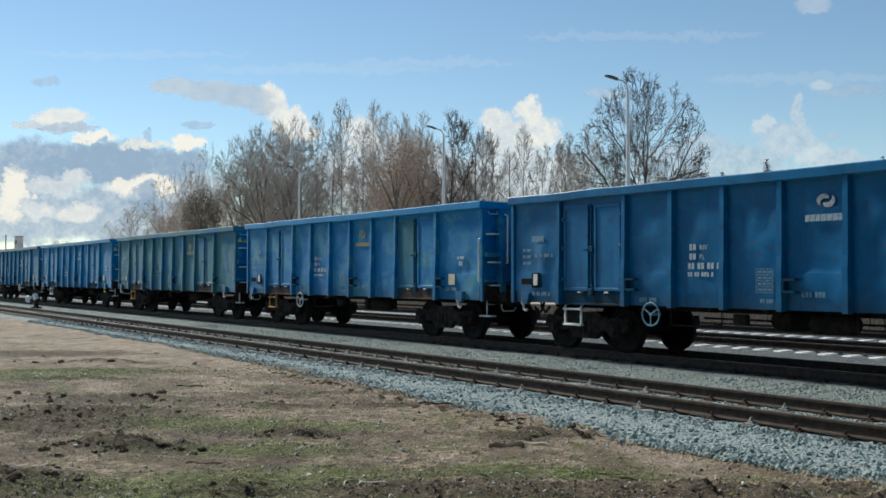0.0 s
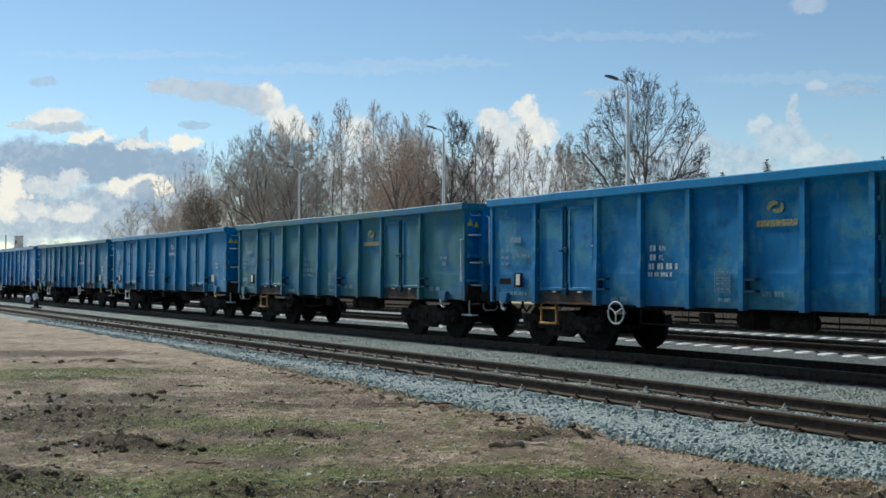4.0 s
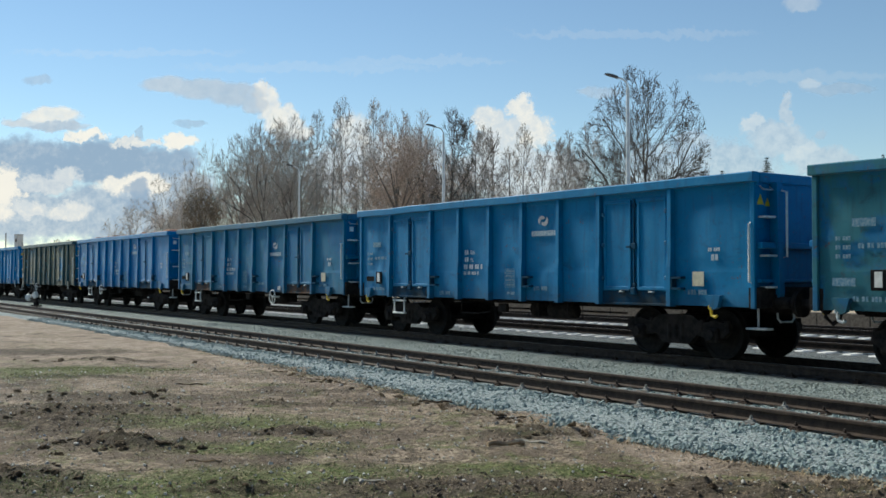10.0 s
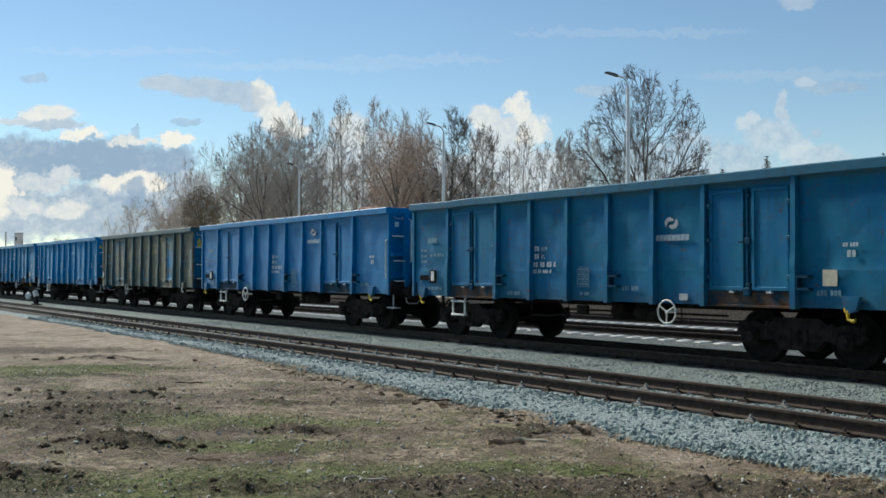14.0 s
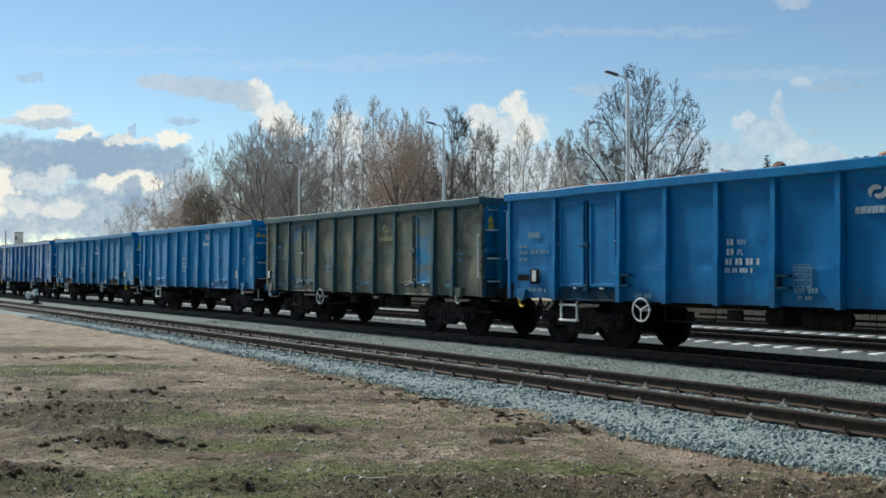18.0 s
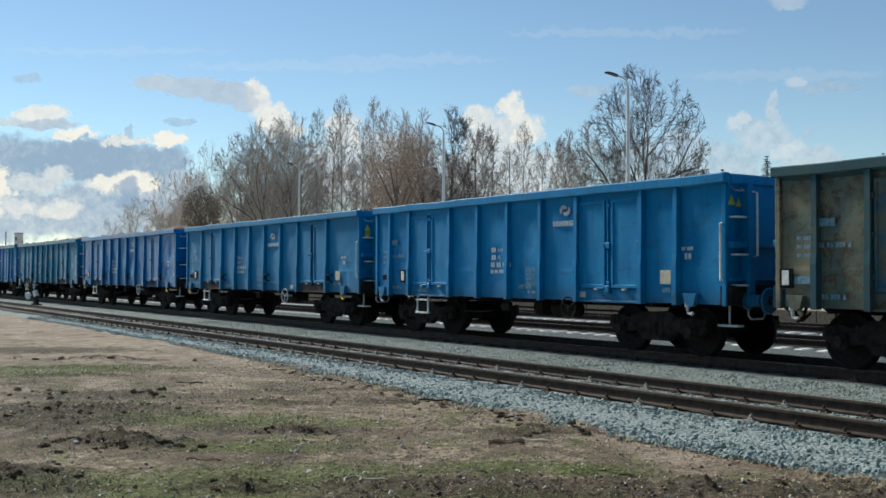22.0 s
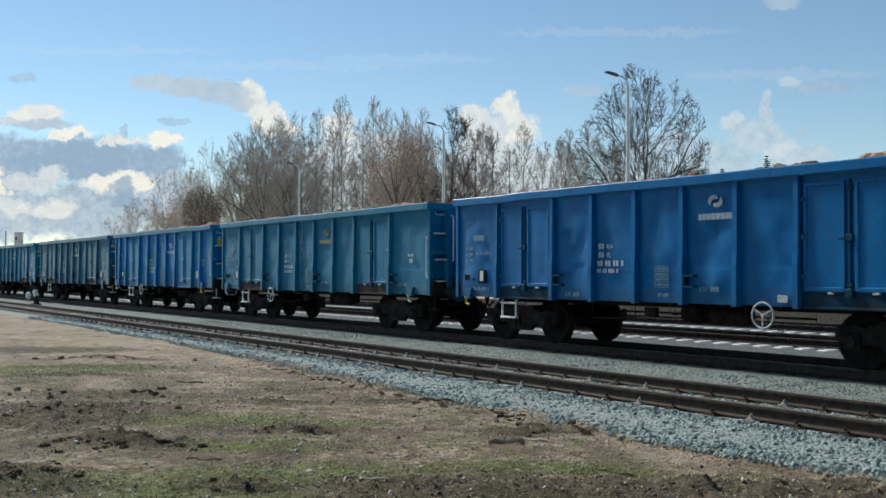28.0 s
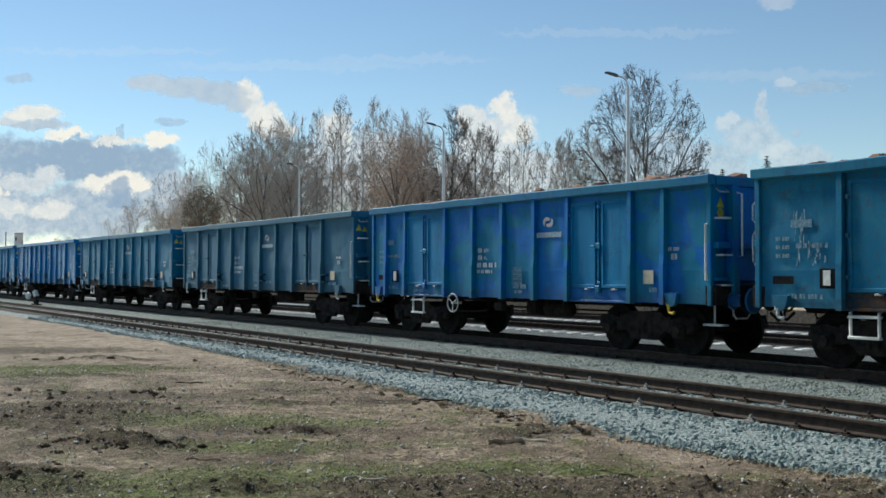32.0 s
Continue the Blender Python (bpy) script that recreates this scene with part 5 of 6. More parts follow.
def train():
    """The wagons in the order in which they pass."""
    wagon(-3.17, "azure", label="blue open freight wagon with steel ribs and double doors")
    wagon(-17.55, "navy", wall=4, wheel_x=-2.40, wheel_mat=FADED_MARK, number_x=-1.2, table_x=0.12, logo_x=1.30, logo_z=2.62, signs="", card=0.87, square=False,
          label="dark navy-blue open wagon with dented side panels and white emblem")
    wagon(-31.93, "mottled", doors=(None, None, "green", None), sill="rust", wall=2, step_mat=ORANGE, wheel_x=-2.55, logo_x=1.12, name_mat=FAINT_YELLOW, signs="", card=1.04, rail_paint="azure",
          label="blue open wagon with pale faded patches, rusty thresholds and greenish doors")
    wagon(-46.24, "green", sill="rust", wall=0, load=1, step_mat=ORANGE, wheel_x=-2.6, wheel_mat=FRAME, logo_x=2.28, name_mat=FAINT_YELLOW, marks=FADED_MARK, end_paint="mottled", card=1.17, square=False,
          label="faded grey-green open wagon with blue patches and rusty thresholds")
    wagon(-60.66, "light", wall=3, hook_mat=YELLOW, logo_x=1.15, card=1.04, label="light blue open wagon with white emblem and yellow rope hooks")
    wagon(-74.89, "steel", rail_paint="greyblue", sill="rust", wall=1, load=1, wheel_x=2.05, hook_mat=YELLOW, wheel_mat=WHITE, logo_x=2.11, logo_z=2.34, number_x=-1.5, table_x=-0.28, signs="white", card=0.96,
          label="weathered steel-blue open wagon with rusty thresholds and white handwheel")
    wagon(-89.35, "bright", loop=True, wall=0, load=2, wheel_x=-2.52, hook_mat=YELLOW, wheel_mat=WHITE, logo_x=2.32, logo_z=2.64, number_x=-0.23, table_x=0.99, signs="white", card=0.95, square=False,
          label="freshly painted bright blue open wagon with white handwheel")
    wagon(-102.02, "olive", SHORT, doors=("patched", "patched", None, "half_blue"), rib_paint="slate", wall=0, load=1, step_mat=FRAME, wheel_x=-2.02, logo_x=1.58, name_mat=FAINT_YELLOW, marks=FADED_MARK, end_paint="teal", signs="disc", card=0.22,
          rail_paint="slate", square=False, label="rusty olive-brown open wagon with one bright blue door")
    wagon(-114.89, "azure", SHORT_WIDE, wall=1, load=0, wheel_x=1.9, wheel_mat=FRAME, logo_x=1.73, logo_z=2.72, number_x=-0.47, table_x=0.6, card=1.40, square=True,
          label="azure blue open wagon with white emblem high on its side")
    wagon(-129.10, "light", sill="rust", wall=1, wheel_x=2.09, hook_mat=YELLOW, logo_x=1.06, logo_z=2.6, number_x=-1.45, signs="disc",
          label="light blue open wagon with rusty thresholds and yellow hooks")
    wagon(-143.62, "royal", wall=5, load=2, wheel_x=2.25, hook_mat=YELLOW, logo_x=1.21, logo_z=2.68, number_x=-1.44, table_x=-0.07, signs="", card=1.06, square=False,
          label="deep royal-blue open wagon heaped with brown lumps")
    wagon(-158.06, "teal", loop=True, scrawls=((-5.75, 1.95, 0.35, 1.0), (-1.50, 2.10, 0.40, 0.8), (-0.42, 2.15, 0.45, 1.2), (0.10, 1.72, 0.40, 0.4), (-5.45, 1.70, 0.35, 0.4)), wall=0, load=2, sill="rust", wheel_x=-2.46, logo_x=1.16, logo_z=2.6, name_mat=FAINT_YELLOW, number_x=-1.26, signs="", card=1.40, square=False,
          label="teal open wagon with rust stains and faded scrawls")
    wagon(-170.71, "twotone", SHORT, doors=("light", "light", "light", "light"), wall=1, load=2, wheel_x=-1.97, hook_mat=YELLOW, logo_x=1.45, logo_z=2.5, number_x=-0.73, table_x=0.4, signs="disc", card=1.21, rail_paint="steel",
          label="blue open wagon in two tones with repainted panels")
    wagon(-185.04, "greyblue", wall=1, load=1, sill="rust", logo_x=0.94, label="greyish-blue open wagon with white stencils")
    wagon(-199.67, "teal", wall=2, sill="rust", logo_x=1.0, label="dull teal open wagon with a rusty threshold")
    for i, kind in enumerate(("bright", "light", "steel", "azure", "navy")):
        wagon(-199.67 - 14.38 * (i + 1), kind, wall=i, load=i % 3, label="blue open freight wagon far down the train")


train()


# ---- bare trees ----
def twig_mat(name, a, b):
    k = Mat(name)
    n = k.noise(1.2, 4)
    return k.done(k.mix(k.ramp(n, 0.35, 0.7), a, b), 0.9, 0, k.noise(30, 3), 0.01)


BARK = twig_mat("dark_bark", (0.085, 0.075, 0.066), (0.19, 0.17, 0.15))
BARK_PALE = twig_mat("pale_bark", (0.18, 0.165, 0.15), (0.36, 0.34, 0.31))
TWIG_BROWN = twig_mat("brown_twigs", (0.42, 0.33, 0.27), (0.64, 0.53, 0.44))
TWIG_GREY = twig_mat("grey_twigs", (0.30, 0.262, 0.23), (0.52, 0.465, 0.41))
TWIG_DARK = twig_mat("dark_twigs", (0.085, 0.072, 0.062), (0.18, 0.155, 0.135))
TWIG_PALE = twig_mat("pale_twigs", (0.42, 0.365, 0.31), (0.66, 0.585, 0.51))
BUDS = twig_mat("silvery_buds", (0.60, 0.54, 0.47), (0.82, 0.76, 0.68))


def limb(g, pts, r0, r1, n):
    """A tapered tube through points."""
    k = len(pts)
    base = len(g.v)
    for j, p in enumerate(pts):
        d = (pts[min(j + 1, k - 1)] - pts[max(j - 1, 0)]).normalized()
        u = d.cross(Vector((0.3, 0.8, 0.1))).normalized()
        w = d.cross(u)
        r = r0 + (r1 - r0) * j / (k - 1)
        g.v += [tuple(p + (u * math.cos(6.2832 * i / n) + w * math.sin(6.2832 * i / n)) * r) for i in range(n)]
    for j in range(k - 1):
        g.f += [(base + j * n + i, base + j * n + (i + 1) % n, base + j * n + n + (i + 1) % n, base + j * n + n + i) for i in range(n)]


def twig(g, a, b, r):
    """The last fine twig: a three-sided spike."""
    d = (b - a).normalized()
    u = d.orthogonal().normalized() * r
    w = d.cross(u)
    n = len(g.v)
    g.v += [tuple(a + u), tuple(a - u * 0.5 + w * 0.87), tuple(a - u * 0.5 - w * 0.87), tuple(b)]
    g.f += [(n, n + 1, n + 3), (n + 1, n + 2, n + 3), (n + 2, n, n + 3)]


def reach(p, d, st):
    """How far a branch may grow before it meets the crown's outline."""
    zc, rz, rx = st["crown"]
    q = Vector((p.x / rx, p.y / rx, (p.z - zc) / rz))
    e = Vector((d.x / rx, d.y / rx, d.z / rz))
    a, b, c = e.dot(e), q.dot(e), q.dot(q) - 1
    disc = b * b - a * c
    if disc <= 0:
        return 0.0
    return max(0.0, (-b + math.sqrt(disc)) / a)


def grow(g, rng, at, d, length, r, level, st):
    """One branch and, from it, the smaller ones, kept inside the crown's outline."""
    if level:
        length = min(length, reach(at, d, st) * rng.uniform(0.84, 1.03))
    if length < 0.12:
        return
    if level == st["levels"]:
        end = at + (d + Vector((0, 0, st["lift"]))).normalized() * length
        twig(g[1], at, end, st["tip"])
        if st["bud"] and rng.random() < 0.7:
            for q in (0.0, 0.35, 0.7):
                c = end.lerp(at, q)
                b = st["bud"] * rng.uniform(0.6, 1.4)
                e = Vector((rng.gauss(0, 1), rng.gauss(0, 1), rng.gauss(0, 1))).normalized() * b * 0.5
                n = len(g[2].v)
                g[2].v += [tuple(c - d * b), tuple(c + e), tuple(c + d * b), tuple(c - e)]
                g[2].f.append((n, n + 1, n + 2, n + 3))
        return
    k = (7, 6, 4, 2)[min(level, 3)]
    pts = [at.copy()]
    for j in range(k):
        d = (d + Vector((rng.gauss(0, 1), rng.gauss(0, 1), rng.gauss(0, 1))) * st["bend"] * (0.4 if level == 0 else 1.0) + Vector((0, 0, st["lift"] * 0.6))).normalized()
        pts.append(pts[-1] + d * (length / k))
    limb(g[0] if level < 2 else g[1], pts, r, max(r * (0.16 if level == 0 else 0.35), st["tip"]), (8, 6, 4, 3)[min(level, 3)])
    first = st["clear"] if level == 0 else 0.16
    count = st["kids"][level]
    turn = rng.uniform(0, 6.283)
    for c in range(count):
        u = first + (1 - first) * (c + rng.random()) / count
        j = min(int(u * k), k - 1)
        p = pts[j].lerp(pts[j + 1], u * k - j)
        dd = (pts[j + 1] - pts[j]).normalized()
        turn += 2.4 + rng.gauss(0, 0.35)
        side = dd.orthogonal().normalized()
        side = side * math.cos(turn) + dd.cross(side) * math.sin(turn)
        lo, hi = st["angle"][min(level, 1)]
        an = radians(rng.uniform(lo, hi) * (1.1 - 0.35 * u))
        ln = st["first"] * (1.12 - 0.45 * u) if level == 0 else length * st["ratio"] * (1.25 - 0.6 * u)
        if level + 1 == st["levels"]:
            ln = st["last"]
        grow(g, rng, p, dd * math.cos(an) + side * math.sin(an), ln * rng.uniform(0.7, 1.25), max(r * (1 - 0.75 * u) * st["thin"], st["tip"]), level + 1, st)


# crown: middle height, half height, half width; all for a tree of 12 m
ROUND = dict(crown=(7.2, 5.0, 3.6), bend=0.11, lift=0.015, tip=0.013, levels=4, kids=(18, 8, 6, 4), clear=0.20, angle=((28, 62), (25, 55)), first=6.0, ratio=0.48, last=0.62, thin=0.42, stem=8.0, bud=0.0)
SLIM = dict(crown=(6.9, 5.4, 1.55), bend=0.07, lift=0.02, tip=0.013, levels=3, kids=(34, 7, 5), clear=0.20, angle=((34, 66), (28, 58)), first=2.6, ratio=0.5, last=0.60, thin=0.28, stem=11.4, bud=0.0)
ASH = dict(crown=(7.1, 5.1, 2.7), bend=0.10, lift=0.03, tip=0.014, levels=4, kids=(14, 7, 6, 4), clear=0.18, angle=((26, 56), (28, 56)), first=6.4, ratio=0.42, last=0.58, thin=0.45, stem=9.5, bud=0.0)
OPEN = dict(crown=(6.6, 5.5, 4.2), bend=0.13, lift=0.02, tip=0.015, levels=4, kids=(11, 8, 6, 4), clear=0.10, angle=((25, 60), (28, 58)), first=7.0, ratio=0.46, last=0.70, thin=0.5, stem=6.5, bud=0.035)
FAN = dict(crown=(7.5, 4.6, 4.7), bend=0.11, lift=0.015, tip=0.009, levels=5, kids=(15, 8, 6, 4, 3), clear=0.26, angle=((38, 68), (26, 54)), first=7.0, ratio=0.46, last=0.40, thin=0.52, stem=8.6, bud=0.0)
SHRUB = dict(crown=(2.6, 3.3, 3.0), bend=0.15, lift=0.08, tip=0.010, levels=3, kids=(20, 11, 8), clear=0.03, angle=((18, 66), (25, 60)), first=3.2, ratio=0.5, last=0.55, thin=0.6, stem=3.0, bud=0.0)
SIZE = {}


def tree_meshes(name, seed, st, trunk_r):
    """Trunk, twigs and buds of one tree, scaled to a height of one."""
    rng = random.Random(seed)
    g = (Geo(), Geo(), Geo())
    grow(g, rng, Vector((0, 0, 0)), Vector((0, 0, 1)), st["stem"], trunk_r, 0, st)
    every = np.array(g[0].v + g[1].v)
    hi = float(np.percentile(every[:, 2], 99.8))
    SIZE[name] = float(np.percentile(np.hypot(every[:, 0], every[:, 1]), 96)) / hi
    out = []
    for geo, what in zip(g, ("trunk", "crown", "buds")):
        if not geo.v:
            out.append(None)
            continue
        me = bpy.data.meshes.new(what)
        me.from_pydata((np.array(geo.v) / hi).tolist(), [], geo.f)
        out.append(me)
    return out


KINDS = {}
for name, seed, st, r in (("round_a", 11, ROUND, 0.20), ("round_b", 12, ROUND, 0.18), ("slim_a", 21, SLIM, 0.10), ("slim_b", 22, SLIM, 0.09), ("ash_a", 31, ASH, 0.19), ("ash_b", 32, ASH, 0.17),
                          ("open_a", 41, OPEN, 0.16), ("open_b", 42, OPEN, 0.15), ("fan", 58, FAN, 0.24), ("shrub_a", 61, SHRUB, 0.05), ("shrub_b", 62, SHRUB, 0.05)):
    KINDS[name] = tree_meshes(name, seed, st, r)
WORDS = {"round": "round-crowned bare tree with dense fine twigs", "slim": "slender bare birch with fine upright twigs", "ash": "bare tree with ascending branches and fine twigs",
         "open": "low spreading bare tree with pale buds", "fan": "large bare tree with a domed fan of dark branches"}


def tree(kind, px, depth, top, half_width, turn, bark, twigs, label=""):
    """A tree at its share of the view's width, so tall and with a crown so wide."""
    x, y = view_spot(px, depth)
    root = tagged(new("tree"), label or WORDS[kind.split("_")[0]], "tree", "bare trees behind the tracks")
    root.matrix_basis = pose(x, y, -0.5, 0, 0, turn)
    k = half_width / SIZE[kind]
    for name, me, mat in zip(("trunk", "crown", "bud_layer"), KINDS[kind], (bark, twigs, BUDS)):
        if me:
            place(name, me, mat, root, m=Matrix.Diagonal((k, k, top, 1)))
    return root


def view_spot(px, depth):
    """A spot on the ground, by its share of the view's width (-1 to 1) and its depth."""
    a = radians(55.2)
    s = px * math.tan(radians(47.63 / 2)) * depth
    return -math.sin(a) * depth + math.cos(a) * s, math.cos(a) * depth + math.sin(a) * s


def rise(slope, depth):
    """Height over the ground of what stands so steeply over the eye."""
    return 1.91 + slope * depth


def woods():
    rng = random.Random(5)
    # across the view, slope of the top over the eye, half width over depth, depth, kind, colours
    rows = [(-0.735, 0.055, 0.020, 132, "open_a", BARK, TWIG_PALE), (-0.690, 0.075, 0.022, 126, "open_b", BARK, TWIG_PALE), (-0.630, 0.098, 0.024, 124, "open_a", BARK, TWIG_PALE),
            (-0.570, 0.113, 0.026, 118, "open_b", BARK, TWIG_PALE), (-0.520, 0.130, 0.023, 112, "open_a", BARK, TWIG_PALE), (-0.462, 0.138, 0.032, 108, "round_b", BARK, TWIG_GREY),
            (-0.402, 0.156, 0.040, 100, "round_a", BARK, TWIG_GREY), (-0.338, 0.158, 0.034, 97, "round_b", BARK, TWIG_GREY), (-0.362, 0.140, 0.038, 105, "round_a", BARK, TWIG_GREY),
            (-0.283, 0.164, 0.013, 92, "slim_a", BARK_PALE, TWIG_GREY), (-0.228, 0.177, 0.015, 88, "slim_b", BARK_PALE, TWIG_GREY), (-0.185, 0.152, 0.017, 90, "slim_a", BARK_PALE, TWIG_GREY),
            (-0.250, 0.148, 0.015, 96, "slim_b", BARK, TWIG_GREY), (-0.154, 0.176, 0.015, 86, "slim_a", BARK_PALE, TWIG_PALE), (-0.107, 0.162, 0.031, 80, "round_a", BARK, TWIG_BROWN),
            (-0.050, 0.163, 0.031, 78, "round_b", BARK, TWIG_BROWN), (-0.075, 0.148, 0.029, 84, "round_a", BARK, TWIG_BROWN), (0.012, 0.166, 0.028, 76, "ash_a", BARK, TWIG_DARK),
            (0.065, 0.156, 0.028, 76, "ash_b", BARK, TWIG_GREY), (0.103, 0.145, 0.022, 78, "ash_a", BARK, TWIG_GREY), (0.183, 0.151, 0.014, 72, "slim_b", BARK_PALE, TWIG_PALE),
            (0.150, 0.127, 0.016, 76, "slim_a", BARK, TWIG_PALE), (0.227, 0.130, 0.017, 70, "ash_b", BARK, TWIG_GREY), (0.263, 0.135, 0.019, 66, "ash_a", BARK, TWIG_GREY),
            (0.292, 0.142, 0.022, 64, "ash_b", BARK, TWIG_GREY), (0.330, 0.150, 0.027, 62, "round_b", BARK, TWIG_GREY), (0.372, 0.135, 0.019, 60, "ash_b", BARK, TWIG_DARK),
            (0.448, 0.204, 0.064, 55, "fan", BARK, TWIG_DARK), (0.545, 0.105, 0.020, 58, "ash_b", BARK, TWIG_DARK)]
    for px, slope, hw, depth, kind, bark, twigs in rows:
        tree(kind, px, depth, rise(slope, depth), hw * depth, rng.uniform(0, 360), bark, twigs)
    for px, depth, h in ((-0.845, 190, 8.6), (-0.80, 200, 7.0), (-0.87, 195, 7.4)):
        tree("round_a", px, depth, h, 4.0, rng.uniform(0, 360), BARK, TWIG_BROWN, "bare tree far along the line")
    # a second, lower row behind closes the gaps
    for i in range(14):
        px = -0.60 + 0.72 * i / 13 + rng.uniform(-0.01, 0.01)
        depth = 112 + rng.uniform(-6, 6) - 25 * px
        slope = interp(px, (-0.62, -0.5, -0.4, -0.25, -0.05, 0.05, 0.14), (0.07, 0.095, 0.115, 0.115, 0.125, 0.115, 0.08)) * rng.uniform(0.85, 1.08)
        tree(rng.choice(("round_a", "round_b", "ash_a", "ash_b")), px, depth, rise(slope, depth), 0.033 * depth, rng.uniform(0, 360), BARK, rng.choice((TWIG_GREY, TWIG_BROWN, TWIG_BROWN)), "bare tree in the wood behind")


def undergrowth():
    """Brown scrub under and before the trees."""
    rng = random.Random(17)
    for i in range(44):
        px = -0.62 + 1.06 * i / 43 + rng.uniform(-0.012, 0.012)
        depth = interp(px, (-0.6, -0.2, 0.4), (104, 82, 66)) + rng.uniform(-5, 14)
        x, y = view_spot(px, depth)
        k = rng.uniform(4.2, 6.6) * interp(px, (-0.6, -0.35, 0.1, 0.2, 0.44), (0.95, 1.2, 1.1, 0.75, 0.62))
        root = tagged(new("shrub"), "leafless brown shrub under the trees", "shrub", "shrubs under the trees")
        root.matrix_basis = pose(x, y, -0.5, 0, 0, rng.uniform(0, 360))
        place("stems", KINDS[rng.choice(("shrub_a", "shrub_b"))][1], rng.choice((TWIG_BROWN, TWIG_BROWN, TWIG_GREY)), root, m=Matrix.Diagonal((k * 1.05, k * 1.05, k, 1)))


def leafy_mesh(seed, n, rx, rz, zc, leaf):
    """A rounded crown of withered leaves with gaps and an uneven edge."""
    rng = random.Random(seed)
    vs, fs = [], []
    while len(fs) < n:
        p = Vector((rng.uniform(-1, 1), rng.uniform(-1, 1), rng.uniform(-1, 1)))
        lim = 0.92 + 0.14 * noise.noise(p.normalized() * 2.4 + Vector((seed, 0, 0)))
        if p.length > lim or p.length < 0.35 or noise.noise(p * 3.1 + Vector((0, seed, 0))) < -0.28:
            continue
        c = Vector((p.x * rx, p.y * rx, p.z * rz + zc))
        u = Vector((rng.gauss(0, 1), rng.gauss(0, 1), rng.gauss(0, 1))).normalized() * leaf * rng.uniform(0.6, 1.3)
        w = u.cross(Vector((rng.gauss(0, 1), rng.gauss(0, 1), rng.gauss(0, 1)))).normalized() * leaf * 0.6
        k = len(vs)
        vs += [tuple(c - u), tuple(c + w * 0.8), tuple(c + u), tuple(c - w * 0.8)]
        fs.append((k, k + 1, k + 2, k + 3))
    me = bpy.data.meshes.new("crown")
    me.from_pydata(vs, [], fs)
    return me


def leafy_trees():
    k = Mat("withered_leaves")
    dead = k.done(k.mix(k.island(), (0.22, 0.165, 0.125), (0.42, 0.32, 0.25)), 0.85)
    k = Mat("ivy_brown_leaves")
    ivy = k.done(k.mix(k.island(), (0.15, 0.115, 0.075), (0.30, 0.235, 0.165)), 0.85)
    for px, depth, rx, rz, zc, n, mat, label in ((-0.546, 92, 1.95, 2.8, 7.3, 9000, ivy, "round-topped tree thick with withered brown leaves"),
                                                 (-0.105, 74, 2.5, 4.2, 8.3, 5200, dead, "tree still holding its withered brown leaves"), (-0.045, 78, 2.2, 4.2, 8.2, 4200, dead, "tree still holding its withered brown leaves"),
                                                 (-0.14, 84, 1.8, 3.6, 6.6, 2300, dead, "tree still holding some withered brown leaves")):
        x, y = view_spot(px, depth)
        root = tagged(new("tree"), label, "tree", "bare trees behind the tracks")
        root.matrix_basis = pose(x, y, -0.5)
        stem = Geo().tube((0, 0, 0), (0, 0, zc), 0.2, 0.09, 8)
        for a in range(7):
            t = a * 0.9
            stem.tube((0, 0, zc - rz * 0.7 + 0.25 * a), (math.cos(t) * rx * 0.7, math.sin(t) * rx * 0.7, zc + rz * 0.15 + 0.2 * a), 0.06, 0.02, 5)
        part("trunk", stem, BARK, root)
        place("crown", leafy_mesh(int(n), n, rx, rz, zc, 0.07), mat, root, "withered brown foliage")


def spruce(px, depth, top):
    """The tip of a small conifer: a stem with whorls of drooping twigs."""
    rng = random.Random(int(px * 1000))
    x, y = view_spot(px, depth)
    root = tagged(new("conifer"), "small dark conifer behind the tracks", "conifer", "small conifers")
    root.matrix_basis = pose(x, y, -0.5)
    part("trunk", Geo().tube((0, 0, 0), (0, 0, top), 0.12, 0.015, 7), BARK, root)
    g = Geo()
    for i in range(int(top * 9)):
        z = top * (1 - (i / (top * 9)) ** 0.9 * 0.92)
        r = 0.10 + (top - z) * 0.26
        for j in range(7):
            t = rng.uniform(0, 6.283)
            tip = Vector((math.cos(t) * r, math.sin(t) * r, z - r * 0.25))
            g.tube((0, 0, z), tip, 0.03, 0.008, 3, False)
            for q in range(4):
                b = Vector((0, 0, z)).lerp(tip, rng.uniform(0.3, 1))
                g.tube(b, b + Vector((rng.gauss(0, 0.09), rng.gauss(0, 0.09), rng.gauss(-0.03, 0.05))), 0.014, 0.006, 3, False)
    part("needles", g, NEEDLE, root)


NEEDLE = twig_mat("dark_needles", (0.012, 0.022, 0.010), (0.035, 0.052, 0.024))
woods()
undergrowth()
leafy_trees()
for px, depth, top in ((0.733, 62, 9.15), (0.588, 64, 8.5), (0.632, 66, 8.75), (0.997, 60, 9.1)):
    spruce(px, depth, top)


# ---- clouds: far backdrops that drift slowly ----
DIST = 2600.0
PX = DIST * math.tan(radians(47.63 / 2)) / 784


